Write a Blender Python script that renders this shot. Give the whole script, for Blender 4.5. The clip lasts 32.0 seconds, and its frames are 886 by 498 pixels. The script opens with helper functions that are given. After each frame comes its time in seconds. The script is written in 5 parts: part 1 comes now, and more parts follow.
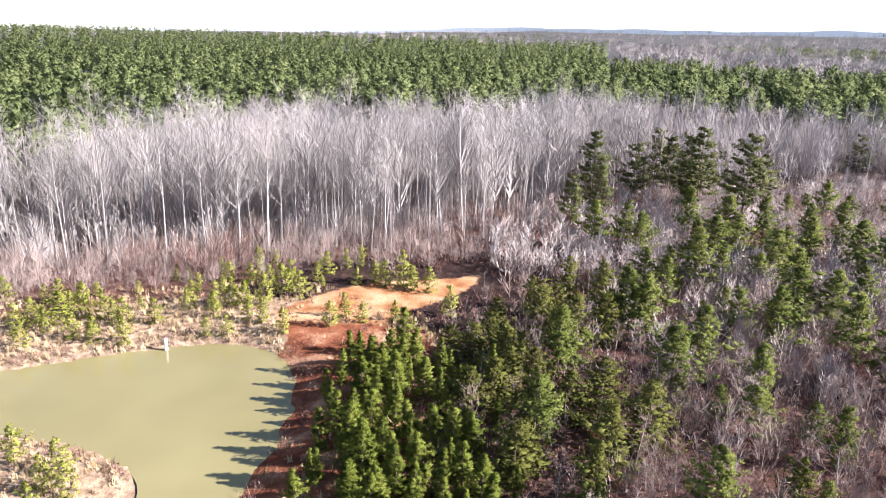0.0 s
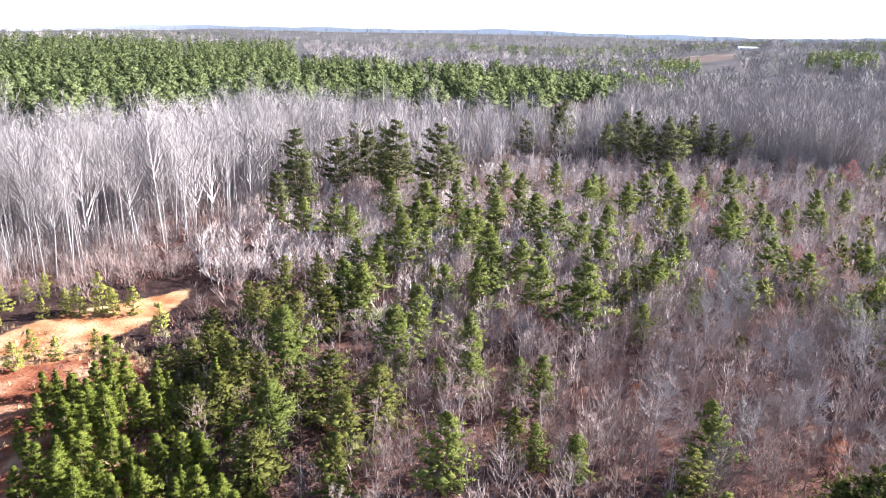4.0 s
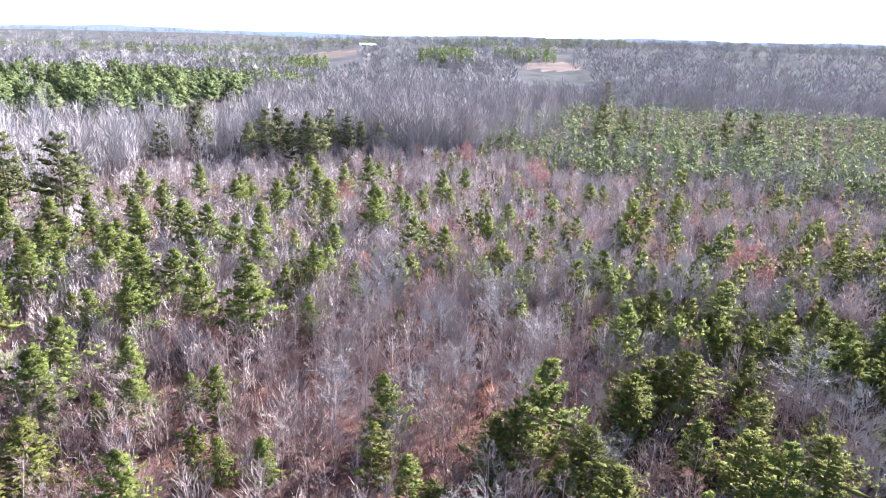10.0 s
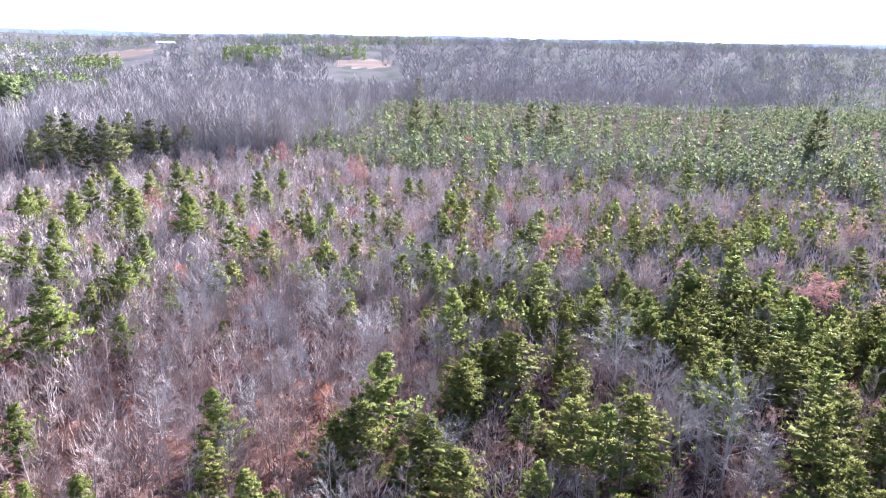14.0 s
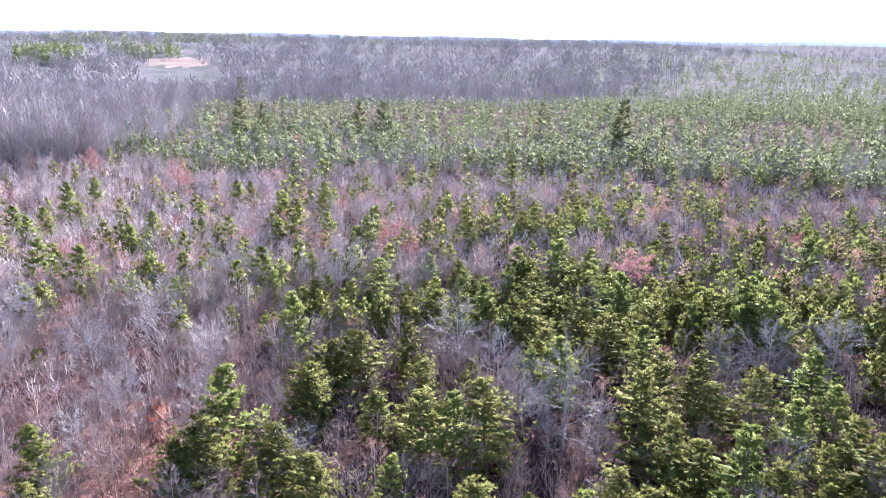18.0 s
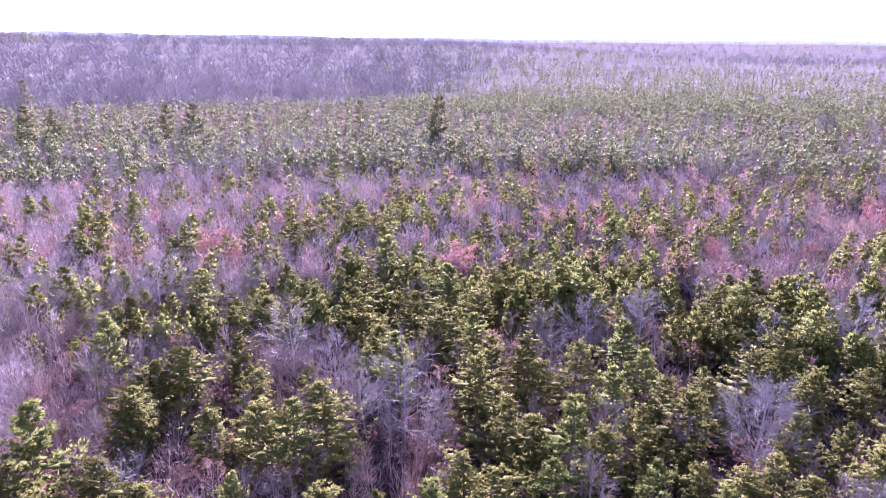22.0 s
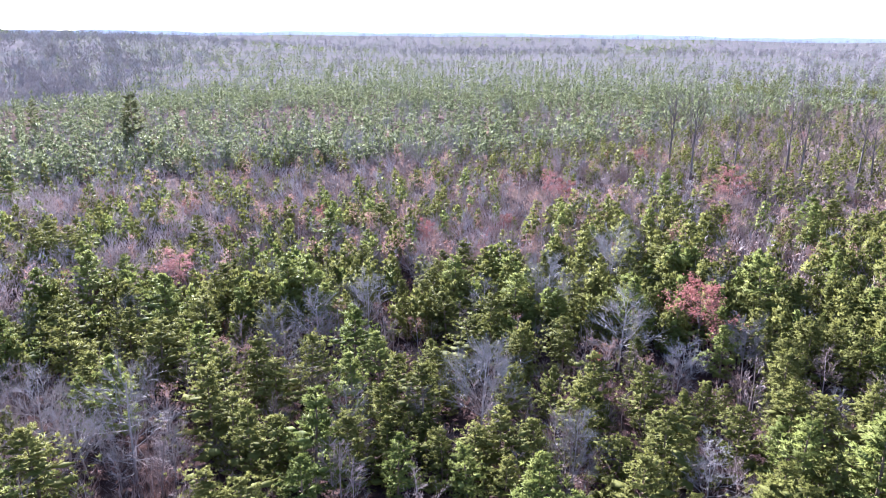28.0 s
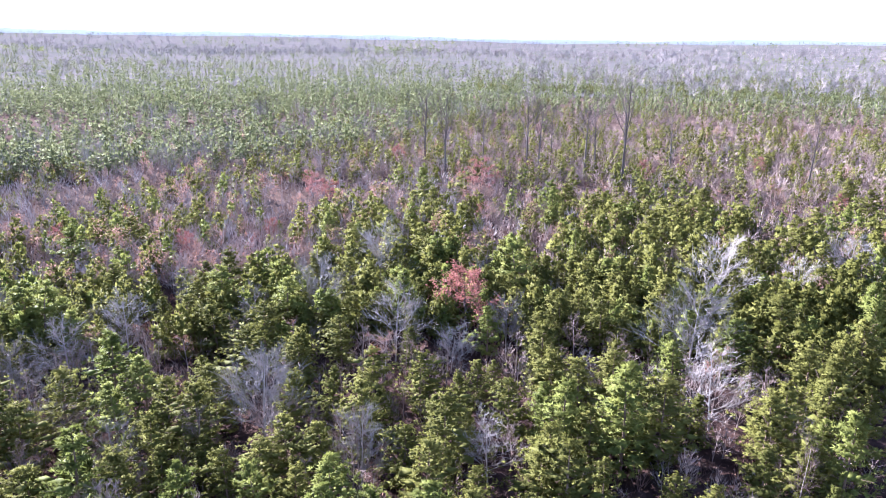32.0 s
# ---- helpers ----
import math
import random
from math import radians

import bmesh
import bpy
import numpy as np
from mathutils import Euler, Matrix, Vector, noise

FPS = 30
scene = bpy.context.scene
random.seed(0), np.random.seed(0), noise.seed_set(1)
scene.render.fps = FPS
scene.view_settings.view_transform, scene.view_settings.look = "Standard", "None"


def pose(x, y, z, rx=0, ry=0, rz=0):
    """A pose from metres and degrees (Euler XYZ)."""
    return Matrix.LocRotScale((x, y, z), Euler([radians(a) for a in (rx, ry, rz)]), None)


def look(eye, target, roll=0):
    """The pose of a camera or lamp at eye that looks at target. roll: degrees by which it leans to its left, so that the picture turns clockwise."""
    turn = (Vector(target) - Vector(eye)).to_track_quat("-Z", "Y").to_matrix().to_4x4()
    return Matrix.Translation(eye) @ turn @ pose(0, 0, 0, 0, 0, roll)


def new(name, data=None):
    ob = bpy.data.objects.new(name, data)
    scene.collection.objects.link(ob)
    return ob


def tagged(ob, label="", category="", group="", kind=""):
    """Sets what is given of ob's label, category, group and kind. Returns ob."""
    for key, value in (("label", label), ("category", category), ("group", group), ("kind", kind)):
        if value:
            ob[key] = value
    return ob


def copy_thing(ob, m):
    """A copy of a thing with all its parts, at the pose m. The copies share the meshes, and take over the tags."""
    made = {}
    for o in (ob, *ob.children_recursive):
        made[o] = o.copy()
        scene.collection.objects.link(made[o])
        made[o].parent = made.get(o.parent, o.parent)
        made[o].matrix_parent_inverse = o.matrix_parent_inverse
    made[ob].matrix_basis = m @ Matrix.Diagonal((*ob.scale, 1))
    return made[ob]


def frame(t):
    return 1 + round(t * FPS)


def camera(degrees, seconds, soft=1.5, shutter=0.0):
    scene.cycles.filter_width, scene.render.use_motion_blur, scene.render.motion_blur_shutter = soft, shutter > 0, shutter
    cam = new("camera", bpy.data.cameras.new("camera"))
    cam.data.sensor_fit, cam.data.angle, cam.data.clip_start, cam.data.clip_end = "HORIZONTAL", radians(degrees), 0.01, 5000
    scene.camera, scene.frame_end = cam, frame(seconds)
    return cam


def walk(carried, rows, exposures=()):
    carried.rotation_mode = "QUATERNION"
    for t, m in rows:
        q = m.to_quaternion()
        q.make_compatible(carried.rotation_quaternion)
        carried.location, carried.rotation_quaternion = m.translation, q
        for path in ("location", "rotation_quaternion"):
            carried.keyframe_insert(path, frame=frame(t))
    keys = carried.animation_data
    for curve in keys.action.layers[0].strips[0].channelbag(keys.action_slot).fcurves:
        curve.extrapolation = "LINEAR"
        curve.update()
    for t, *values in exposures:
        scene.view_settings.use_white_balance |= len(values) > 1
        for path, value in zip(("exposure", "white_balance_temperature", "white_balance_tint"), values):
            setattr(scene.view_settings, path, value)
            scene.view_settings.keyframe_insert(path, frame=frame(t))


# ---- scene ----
# ================= camera =================
cam = camera(64.19, 32.0, soft=1.0)
EYE = Vector((0.0, 0.0, 32.0))


def aim(yaw, pitch, roll):
    y, p = radians(yaw), radians(pitch)
    ahead = Vector((-math.sin(y) * math.cos(p), math.cos(y) * math.cos(p), math.sin(p)))
    return look(EYE, EYE + ahead * 50, roll)


# seconds, turn to the left, tilt up, lean
TURNS = [(0, 0.00, -17.25, 1.38), (0.5, -3.09, -17.18, 1.38), (1, -6.80, -17.11, 1.42), (1.5, -10.36, -17.05, 1.49), (2, -13.72, -17.01, 1.49), (2.5, -16.83, -16.97, 1.47), (3, -19.85, -16.94, 1.57), (3.5, -22.38, -16.89, 1.46), (5.5, -27.36, -16.84, 1.46), (6, -29.41, -16.82, 1.43), (6.5, -31.68, -16.79, 1.43), (7, -33.98, -16.76, 1.44), (7.5, -36.28, -16.69, 1.43), (8, -39.37, -16.64, 1.46), (8.5, -42.72, -16.58, 1.49), (9, -46.02, -16.51, 1.51), (9.5, -49.34, -16.46, 1.46), (10, -52.39, -16.41, 1.44), (10.5, -54.60, -16.40, 1.36), (11, -56.45, -16.36, 1.31), (11.5, -58.21, -16.34, 1.32), (12, -59.98, -16.33, 1.29), (12.5, -61.76, -16.32, 1.27), (13, -63.55, -16.29, 1.25), (13.5, -65.35, -16.29, 1.18), (14, -67.14, -16.29, 1.15), (14.5, -68.90, -16.29, 1.04), (16.5, -75.79, -16.26, 0.88), (17, -77.44, -16.26, 0.91), (17.5, -79.12, -16.27, 0.92), (18, -80.78, -16.30, 0.92), (18.5, -82.43, -16.31, 0.89), (19, -84.04, -16.31, 0.87), (19.5, -85.67, -16.30, 0.85), (20, -87.33, -16.30, 0.82), (20.5, -89.18, -16.28, 0.83), (21, -91.10, -16.29, 0.83), (21.5, -93.16, -16.28, 0.70), (22, -95.22, -16.24, 0.62), (22.5, -97.25, -16.26, 0.68), (23, -99.35, -16.25, 0.64), (23.5, -101.92, -16.26, 0.67), (24, -104.55, -16.29, 0.62), (24.5, -106.75, -16.32, 0.64), (25, -108.87, -16.37, 0.60), (25.5, -110.33, -16.44, 0.61), (27.5, -116.40, -16.59, 0.52), (28, -118.39, -16.59, 0.45), (28.5, -120.37, -16.58, 0.42), (29, -122.52, -16.56, 0.45), (29.5, -124.71, -16.56, 0.39), (30, -126.99, -16.54, 0.48), (30.5, -129.48, -16.49, 0.52), (31, -132.22, -16.44, 0.65), (31.5, -135.07, -16.40, 0.73), (32, -137.76, -16.39, 0.76)]
EXPOSURES = [(0, 2.24, 5955, 16.0), (5, 2.64, 5758, 15.2), (8, 2.86, 5626, 15.3), (12, 3.03, 5463, 16.6), (17.5, 3.2, 5430, 23.0), (19, 3.24, 5420, 34.0), (20.5, 3.27, 5466, 64.3), (23, 3.18, 5243, 65.4), (24, 2.99, 4970, 31.5), (25, 2.96, 4957, 10.0), (26.5, 3.07, 5224, 19.7), (28, 3.13, 5307, 23.7), (32, 3.22, 5415, 25.5)]
walk(cam, [(t, aim(y, p, r)) for t, y, p, r in TURNS], EXPOSURES)

# ================= light =================
SUN_AZ, SUN_EL = 97.0, 27.0  # clockwise from +y
world = bpy.data.worlds.new("sky")
scene.world = world
world.use_nodes = True
wn = world.node_tree.nodes
sky = wn.new("ShaderNodeTexSky")
sky.sky_type = "NISHITA"
sky.sun_disc = False
sky.sun_elevation = radians(SUN_EL)
sky.sun_rotation = radians(SUN_AZ)
sky.air_density, sky.dust_density = 1.0, 0.6
veil = wn.new("ShaderNodeMix")  # thin even winter haze over the whole sky
veil.data_type, veil.blend_type, veil.inputs[0].default_value = "RGBA", "ADD", 1.0
# whitest along the horizon, thinning evenly towards the zenith
where, parts, haze = wn.new("ShaderNodeTexCoord"), wn.new("ShaderNodeSeparateXYZ"), wn.new("ShaderNodeValToRGB")
world.node_tree.links.new(where.outputs["Generated"], parts.inputs[0])
world.node_tree.links.new(parts.outputs[2], haze.inputs[0])
haze.color_ramp.interpolation = "EASE"
haze.color_ramp.elements[0].position, haze.color_ramp.elements[1].position = 0.01, 0.24
haze.color_ramp.elements[0].color, haze.color_ramp.elements[1].color = (0.97, 0.98, 1.0, 1), (0.05, 0.055, 0.065, 1)
lift = wn.new("ShaderNodeVectorMath")
lift.operation = "SCALE"
lift.inputs["Scale"].default_value = 2.8
world.node_tree.links.new(haze.outputs[0], lift.inputs[0])
world.node_tree.links.new(lift.outputs[0], veil.inputs[7])
world.node_tree.links.new(sky.outputs[0], veil.inputs[6])
world.node_tree.links.new(veil.outputs[2], wn["Background"].inputs[0])
wn["Background"].inputs[1].default_value = 0.05
sun = new("sun", bpy.data.lights.new("sun", "SUN"))
sun.data.energy, sun.data.angle, sun.data.color = 5.0, radians(0.6), (1.0, 0.94, 0.85)
to_sun = Vector((math.sin(radians(SUN_AZ)) * math.cos(radians(SUN_EL)), math.cos(radians(SUN_AZ)) * math.cos(radians(SUN_EL)), math.sin(radians(SUN_EL))))
sun.matrix_world = look(to_sun * 300, (0, 0, 0))

# ================= materials =================


def material(name, dark, light, rough=0.85, scale=6.0, spread=0.6, bump=0.0, fine=40.0, thin=0.0):
    """A mottled surface between two colours; each thing, and each stem of a joined wood, takes its own shade."""
    m = bpy.data.materials.new(name)
    m.use_nodes = True
    n, l = m.node_tree.nodes, m.node_tree.links
    b = n["Principled BSDF"]
    b.inputs["Roughness"].default_value = rough
    b.inputs["Specular IOR Level"].default_value = 0.03
    info, att, co = n.new("ShaderNodeObjectInfo"), n.new("ShaderNodeAttribute"), n.new("ShaderNodeTexCoord")
    att.attribute_name = "tint"
    own = n.new("ShaderNodeMath"); own.operation = "ADD"
    l.new(info.outputs["Random"], own.inputs[0]); l.new(att.outputs["Fac"], own.inputs[1])
    wrap = n.new("ShaderNodeMath"); wrap.operation = "FRACT"
    l.new(own.outputs[0], wrap.inputs[0])
    tex = n.new("ShaderNodeTexNoise"); tex.inputs["Scale"].default_value = scale; tex.inputs["Detail"].default_value = 3
    l.new(co.outputs["Object"], tex.inputs["Vector"])
    mix = n.new("ShaderNodeMix"); mix.data_type = "FLOAT"; mix.inputs[0].default_value = spread
    l.new(tex.outputs[0], mix.inputs[2]); l.new(wrap.outputs[0], mix.inputs[3])
    ramp = n.new("ShaderNodeValToRGB")
    ramp.color_ramp.elements[0].position, ramp.color_ramp.elements[1].position = 0.2, 0.8
    ramp.color_ramp.elements[0].color, ramp.color_ramp.elements[1].color = (*dark, 1), (*light, 1)
    l.new(mix.outputs[0], ramp.inputs[0])
    l.new(ramp.outputs[0], b.inputs["Base Color"])
    if thin:
        tr, sh = n.new("ShaderNodeBsdfTranslucent"), n.new("ShaderNodeMixShader")
        sh.inputs[0].default_value = thin
        l.new(ramp.outputs[0], tr.inputs["Color"])
        l.new(b.outputs[0], sh.inputs[1]); l.new(tr.outputs[0], sh.inputs[2])
        l.new(sh.outputs[0], n["Material Output"].inputs["Surface"])
    if bump:
        t2 = n.new("ShaderNodeTexNoise"); t2.inputs["Scale"].default_value = fine; t2.inputs["Detail"].default_value = 4
        l.new(co.outputs["Object"], t2.inputs["Vector"])
        bn = n.new("ShaderNodeBump"); bn.inputs["Strength"].default_value = bump; bn.inputs["Distance"].default_value = 0.05
        l.new(t2.outputs[0], bn.inputs["Height"]); l.new(bn.outputs[0], b.inputs["Normal"])
    return m


NEEDLE = material("loblolly_needles", (0.092, 0.112, 0.026), (0.16, 0.176, 0.045), 0.6, 1.6, 0.5, thin=0.38)
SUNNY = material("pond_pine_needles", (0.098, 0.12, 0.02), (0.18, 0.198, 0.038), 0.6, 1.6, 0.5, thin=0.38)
SCRUB = material("scrub_pine_needles", (0.086, 0.09, 0.022), (0.138, 0.138, 0.036), 0.65, 1.6, 0.5, thin=0.38)
CEDAR = material("cedar_foliage", (0.078, 0.084, 0.021), (0.125, 0.128, 0.034), 0.7, 1.6, 0.5, thin=0.38)
SHORE = material("young_pine_needles", (0.23, 0.245, 0.045), (0.36, 0.35, 0.095), 0.6, 1.6, 0.5, thin=0.38)
DARKPINE = material("old_pine_needles", (0.075, 0.082, 0.032), (0.14, 0.142, 0.058), 0.7, 0.8, 0.5, thin=0.38)
PLANT = material("plantation_needles", (0.10, 0.122, 0.05), (0.148, 0.168, 0.07), 0.7, 0.3, 0.6, thin=0.38)
YOUNG = material("young_plantation_needles", (0.10, 0.118, 0.056), (0.148, 0.162, 0.075), 0.7, 0.3, 0.6, thin=0.38)
PINEBARK = material("pine_bark", (0.12, 0.085, 0.065), (0.22, 0.16, 0.12), 0.95, 8.0, 0.4, 0.5)
PALE = material("pale_bark", (0.2, 0.178, 0.169), (0.325, 0.294, 0.28), 0.9, 3.0, 0.5, 0.3)
ASH = material("ash_grey_bark", (0.14, 0.12, 0.112), (0.25, 0.222, 0.208), 0.9, 3.0, 0.5, 0.3)
GREY = material("grey_twig_bark", (0.225, 0.198, 0.19), (0.37, 0.33, 0.32), 0.95, 2.0, 0.7)
TWIG = material("rosy_twig_bark", (0.185, 0.135, 0.118), (0.335, 0.265, 0.24), 0.95, 2.0, 0.7)
DARKBARK = material("dark_bark", (0.07, 0.058, 0.055), (0.14, 0.12, 0.115), 0.95, 3.0, 0.6, 0.4)
LAVENDER = material("distant_bare_wood", (0.19, 0.164, 0.156), (0.31, 0.272, 0.26), 0.95, 0.1, 0.7)
RUSSET = material("russet_leaves", (0.235, 0.088, 0.072), (0.37, 0.178, 0.145), 0.7, 1.5, 0.6, thin=0.3)
RED = material("red_oak_leaves", (0.18, 0.07, 0.064), (0.29, 0.145, 0.13), 0.7, 1.5, 0.6, thin=0.38)
ORANGE = material("orange_leaves", (0.32, 0.105, 0.05), (0.48, 0.20, 0.105), 0.7, 1.5, 0.6, thin=0.38)
BROWN = material("dead_oak_leaves", (0.16, 0.085, 0.065), (0.32, 0.195, 0.155), 0.8, 1.5, 0.6, thin=0.38)
TAN = material("pale_tan_twig_bark", (0.30, 0.238, 0.216), (0.50, 0.425, 0.393), 0.95, 2.0, 0.7)
LITTER = material("brush_stems", (0.095, 0.05, 0.041), (0.235, 0.138, 0.115), 0.95, 0.6, 0.6)
STRAW = material("dry_grass_blades", (0.26, 0.18, 0.10), (0.50, 0.39, 0.24), 0.9, 0.5, 0.7)
PVC = material("white_plastic", (0.75, 0.75, 0.73), (0.85, 0.85, 0.83), 0.5, 3.0, 0.1)
SHEET = material("white_sheet_metal", (0.70, 0.71, 0.72), (0.85, 0.85, 0.86), 0.4, 0.3, 0.2)

# ================= lie of the land =================
POND = [(-50, 57), (-42.0, 60.7), (-35.6, 64.1), (-28.7, 66.9), (-22.8, 68.5), (-18.2, 67.0), (-15.5, 63.9), (-13.9, 59.3), (-13.4, 53.3), (-13.7, 49.0), (-14.5, 45.2), (-15.1, 41.4), (-15.8, 37), (-19, 35), (-21.2, 38.5), (-21.4, 42.1), (-22.5, 45.6), (-25.7, 48.4), (-30.9, 49.8), (-36.1, 50.9), (-43, 51), (-50, 52.5)]
CLAY = [(-20, 76), (-18.0, 78.5), (-11.9, 86.2), (-0.2, 90.4), (6.0, 93.5), (4, 88), (-1.5, 80.0), (-6.5, 75.9), (-7, 68), (-8, 62), (-9.2, 54), (-10.8, 46), (-12, 38), (-16, 38), (-14.5, 44), (-13, 52), (-13, 60), (-15.5, 66), (-17, 71)]


def rounded(poly, times=2):
    p = np.array(poly, float)
    for _ in range(times):
        q = np.roll(p, -1, 0)
        p = np.stack([0.75 * p + 0.25 * q, 0.25 * p + 0.75 * q], 1).reshape(-1, 2)
    return p


POND_R, CLAY_R = rounded(POND), rounded(CLAY)


def outside(poly, x, y):
    """Metres from the outline: above 0 outside, below 0 inside."""
    p = np.stack([np.ravel(x), np.ravel(y)], -1)
    best, inside = np.full(len(p), 1e9), np.zeros(len(p), bool)
    for a, b in zip(poly, np.roll(poly, -1, 0)):
        ab, ap = b - a, p - a
        k = np.clip((ap @ ab) / (ab @ ab), 0, 1)
        best = np.minimum(best, np.hypot(*(ap - k[:, None] * ab).T))
        cross = (a[1] > p[:, 1]) != (b[1] > p[:, 1])
        dy = b[1] - a[1] if abs(b[1] - a[1]) > 1e-9 else 1e-9
        inside ^= cross & (p[:, 0] < a[0] + (p[:, 1] - a[1]) / dy * ab[0])
    return np.where(inside, -best, best).reshape(np.shape(x))


def step(a, b, v):
    k = np.clip((v - a) / (b - a), 0, 1)
    return k * k * (3 - 2 * k)


def polar(x, y):
    az = np.degrees(np.arctan2(x, y))
    return np.where(az < -120, az + 360, az), np.hypot(x, y)


SKY_AZ = [-60, -31, -17, -6, 7, 17, 28, 46, 58, 68, 81, 92, 112, 128, 147, 166, 200]
SKY_EL = [-0.3, -0.5, -0.4, -0.15, 0.33, 0.3, 0.5, 0.3, 0.45, 0.5, 0.45, 0.4, 0.45, 0.45, 0.2, 0.4, 0.4]


def land(x, y):
    """The height of the ground."""
    x, y = np.asarray(x, float), np.asarray(y, float)
    az, d = polar(x, y)
    far = 32 + 3200 * np.tan(np.radians(np.interp(az, SKY_AZ, SKY_EL) - 0.12)) - 13
    z = far * step(1300, 3200, d)
    z = z + 6 * step(300, 1000, d) * step(20, -10, az) * step(2600, 1500, d)
    hill = step(34, 48, az) * step(112, 92, az)
    z = z + (24 * step(430, 1100, d) - 5 * step(330, 450, d) * step(620, 470, d)) * hill * step(3000, 1700, d)
    z = z + step(30, 90, d) * (0.5 * np.sin(x / 19 + 1) * np.cos(y / 23) + 0.3 * np.sin(x / 7.3 + y / 9.1))
    z = z + step(500, 1500, d) * 5 * np.sin(x / 170 + 2) * np.sin(y / 210)
    near = (d < 130) & (x < 25)
    if np.any(near):
        s = np.full(x.shape, 50.0)
        s[near] = outside(POND_R, x[near], y[near])
        s = s + 0.35 * np.sin(x * 1.3) * np.sin(y * 1.1 + 0.5) + 0.2 * np.sin(x * 3.1 + y * 2.3)
        flat = step(22, 6, s)
        z = z * (1 - flat) + 0.25 * flat
        z = np.where(s < 6, np.minimum(z, -0.55 + 0.22 * s), z)
    return z


def height(x, y):
    return float(land(np.array([x]), np.array([y]))[0])


def ring(az, d):
    a = np.radians(az)
    return d * np.sin(a), d * np.cos(a)


# ================= mesh tools =================


def facing(v, f, n):
    """The triangles, turned to the side that their normals name."""
    v, f = np.asarray(v, float), np.array(f, int)
    flat = np.cross(v[f[:, 1]] - v[f[:, 0]], v[f[:, 2]] - v[f[:, 0]])
    turn = (flat * np.asarray(n)[f].mean(1)).sum(1) < 0
    f[turn] = f[turn][:, ::-1]
    return f


def mesh_of(name, verts, tris, mat, tint=None, smooth=False, normals=None):
    verts, tris = np.asarray(verts, np.float32), np.asarray(tris, np.int32)
    me = bpy.data.meshes.new(name)
    me.vertices.add(len(verts)); me.vertices.foreach_set("co", verts.ravel())
    me.loops.add(tris.size); me.loops.foreach_set("vertex_index", tris.ravel())
    me.polygons.add(len(tris))
    me.polygons.foreach_set("loop_start", np.arange(0, tris.size, 3, dtype=np.int32))
    me.polygons.foreach_set("use_smooth", np.full(len(tris), smooth or normals is not None))
    if tint is not None:
        me.attributes.new("tint", "FLOAT", "POINT").data.foreach_set("value", np.asarray(tint, np.float32))
    me.materials.append(mat)
    me.update(calc_edges=True)
    if normals is not None:
        me.attributes.new("custom_normal", "FLOAT_VECTOR", "POINT").data.foreach_set("vector", np.asarray(normals, np.float32).ravel())
        me.update()
    return me


def part(name, shape, mat, parent, label="", smooth=False):
    v, f, n = (*shape, None)[:3]
    if n is not None:
        f = facing(v, f, n)
    ob = new(name, mesh_of(name, v, f, mat, smooth=smooth, normals=n))
    ob.parent = parent
    return tagged(ob, label)


class Shape:
    """Gathers tubes, spikes and blades into one list of triangles."""

    def __init__(self):
        self.v, self.f, self.n = [], [], 0

    def add(self, v, f):
        self.v.append(np.asarray(v, float)); self.f.append(np.asarray(f, int) + self.n); self.n += len(v)

    def tube(self, pts, radii, sides=5):
        pts = [np.asarray(p, float) for p in pts]
        vs, fs = [], []
        for i, (p, r) in enumerate(zip(pts, radii)):
            t = pts[min(i + 1, len(pts) - 1)] - pts[max(i - 1, 0)]
            t = t / (np.linalg.norm(t) + 1e-9)
            u = np.cross(t, (0.31, 0.9, 0.13)); u /= np.linalg.norm(u); w = np.cross(t, u)
            for k in range(sides):
                a = 2 * math.pi * k / sides
                vs.append(p + r * (math.cos(a) * u + math.sin(a) * w))
        for i in range(len(pts) - 1):
            for k in range(sides):
                a, b = i * sides + k, i * sides + (k + 1) % sides
                fs += [(a, b, b + sides), (a, b + sides, a + sides)]
        self.add(vs, fs)

    def spike(self, a, b, r):
        """A three-sided twig that runs to a point."""
        a, b = np.asarray(a, float), np.asarray(b, float)
        t = b - a; t = t / (np.linalg.norm(t) + 1e-9)
        u = np.cross(t, (0.31, 0.9, 0.13)); u /= np.linalg.norm(u); w = np.cross(t, u)
        self.add([a + r * u, a + r * (-0.5 * u + 0.87 * w), a + r * (-0.5 * u - 0.87 * w), b], [(0, 1, 3), (1, 2, 3), (2, 0, 3)])

    def sliver(self, a, b, r):
        a, b = np.asarray(a, float), np.asarray(b, float)
        u = np.cross(b - a, (0.31 + a[0] % 1, 0.9, 0.13 - b[1] % 1)); u = u / (np.linalg.norm(u) + 1e-9)
        self.add([a + r * u, a - r * u, b], [(0, 1, 2)])

    def blade(self, a, b, w, side):
        a, b, side = np.asarray(a, float), np.asarray(b, float), np.asarray(side, float)
        self.add([a - side * w * 0.35, a + side * w * 0.35, b + side * w * 0.5, b - side * w * 0.2], [(0, 1, 2), (0, 2, 3)])

    def tri(self, a, b, c):
        self.add([a, b, c], [(0, 1, 2)])

    def done(self):
        if not self.v:
            return np.zeros((0, 3)), np.zeros((0, 3), int)
        return np.concatenate(self.v), np.concatenate(self.f)


def unit(v):
    v = np.asarray(v, float)
    return v / (np.linalg.norm(v) + 1e-9)


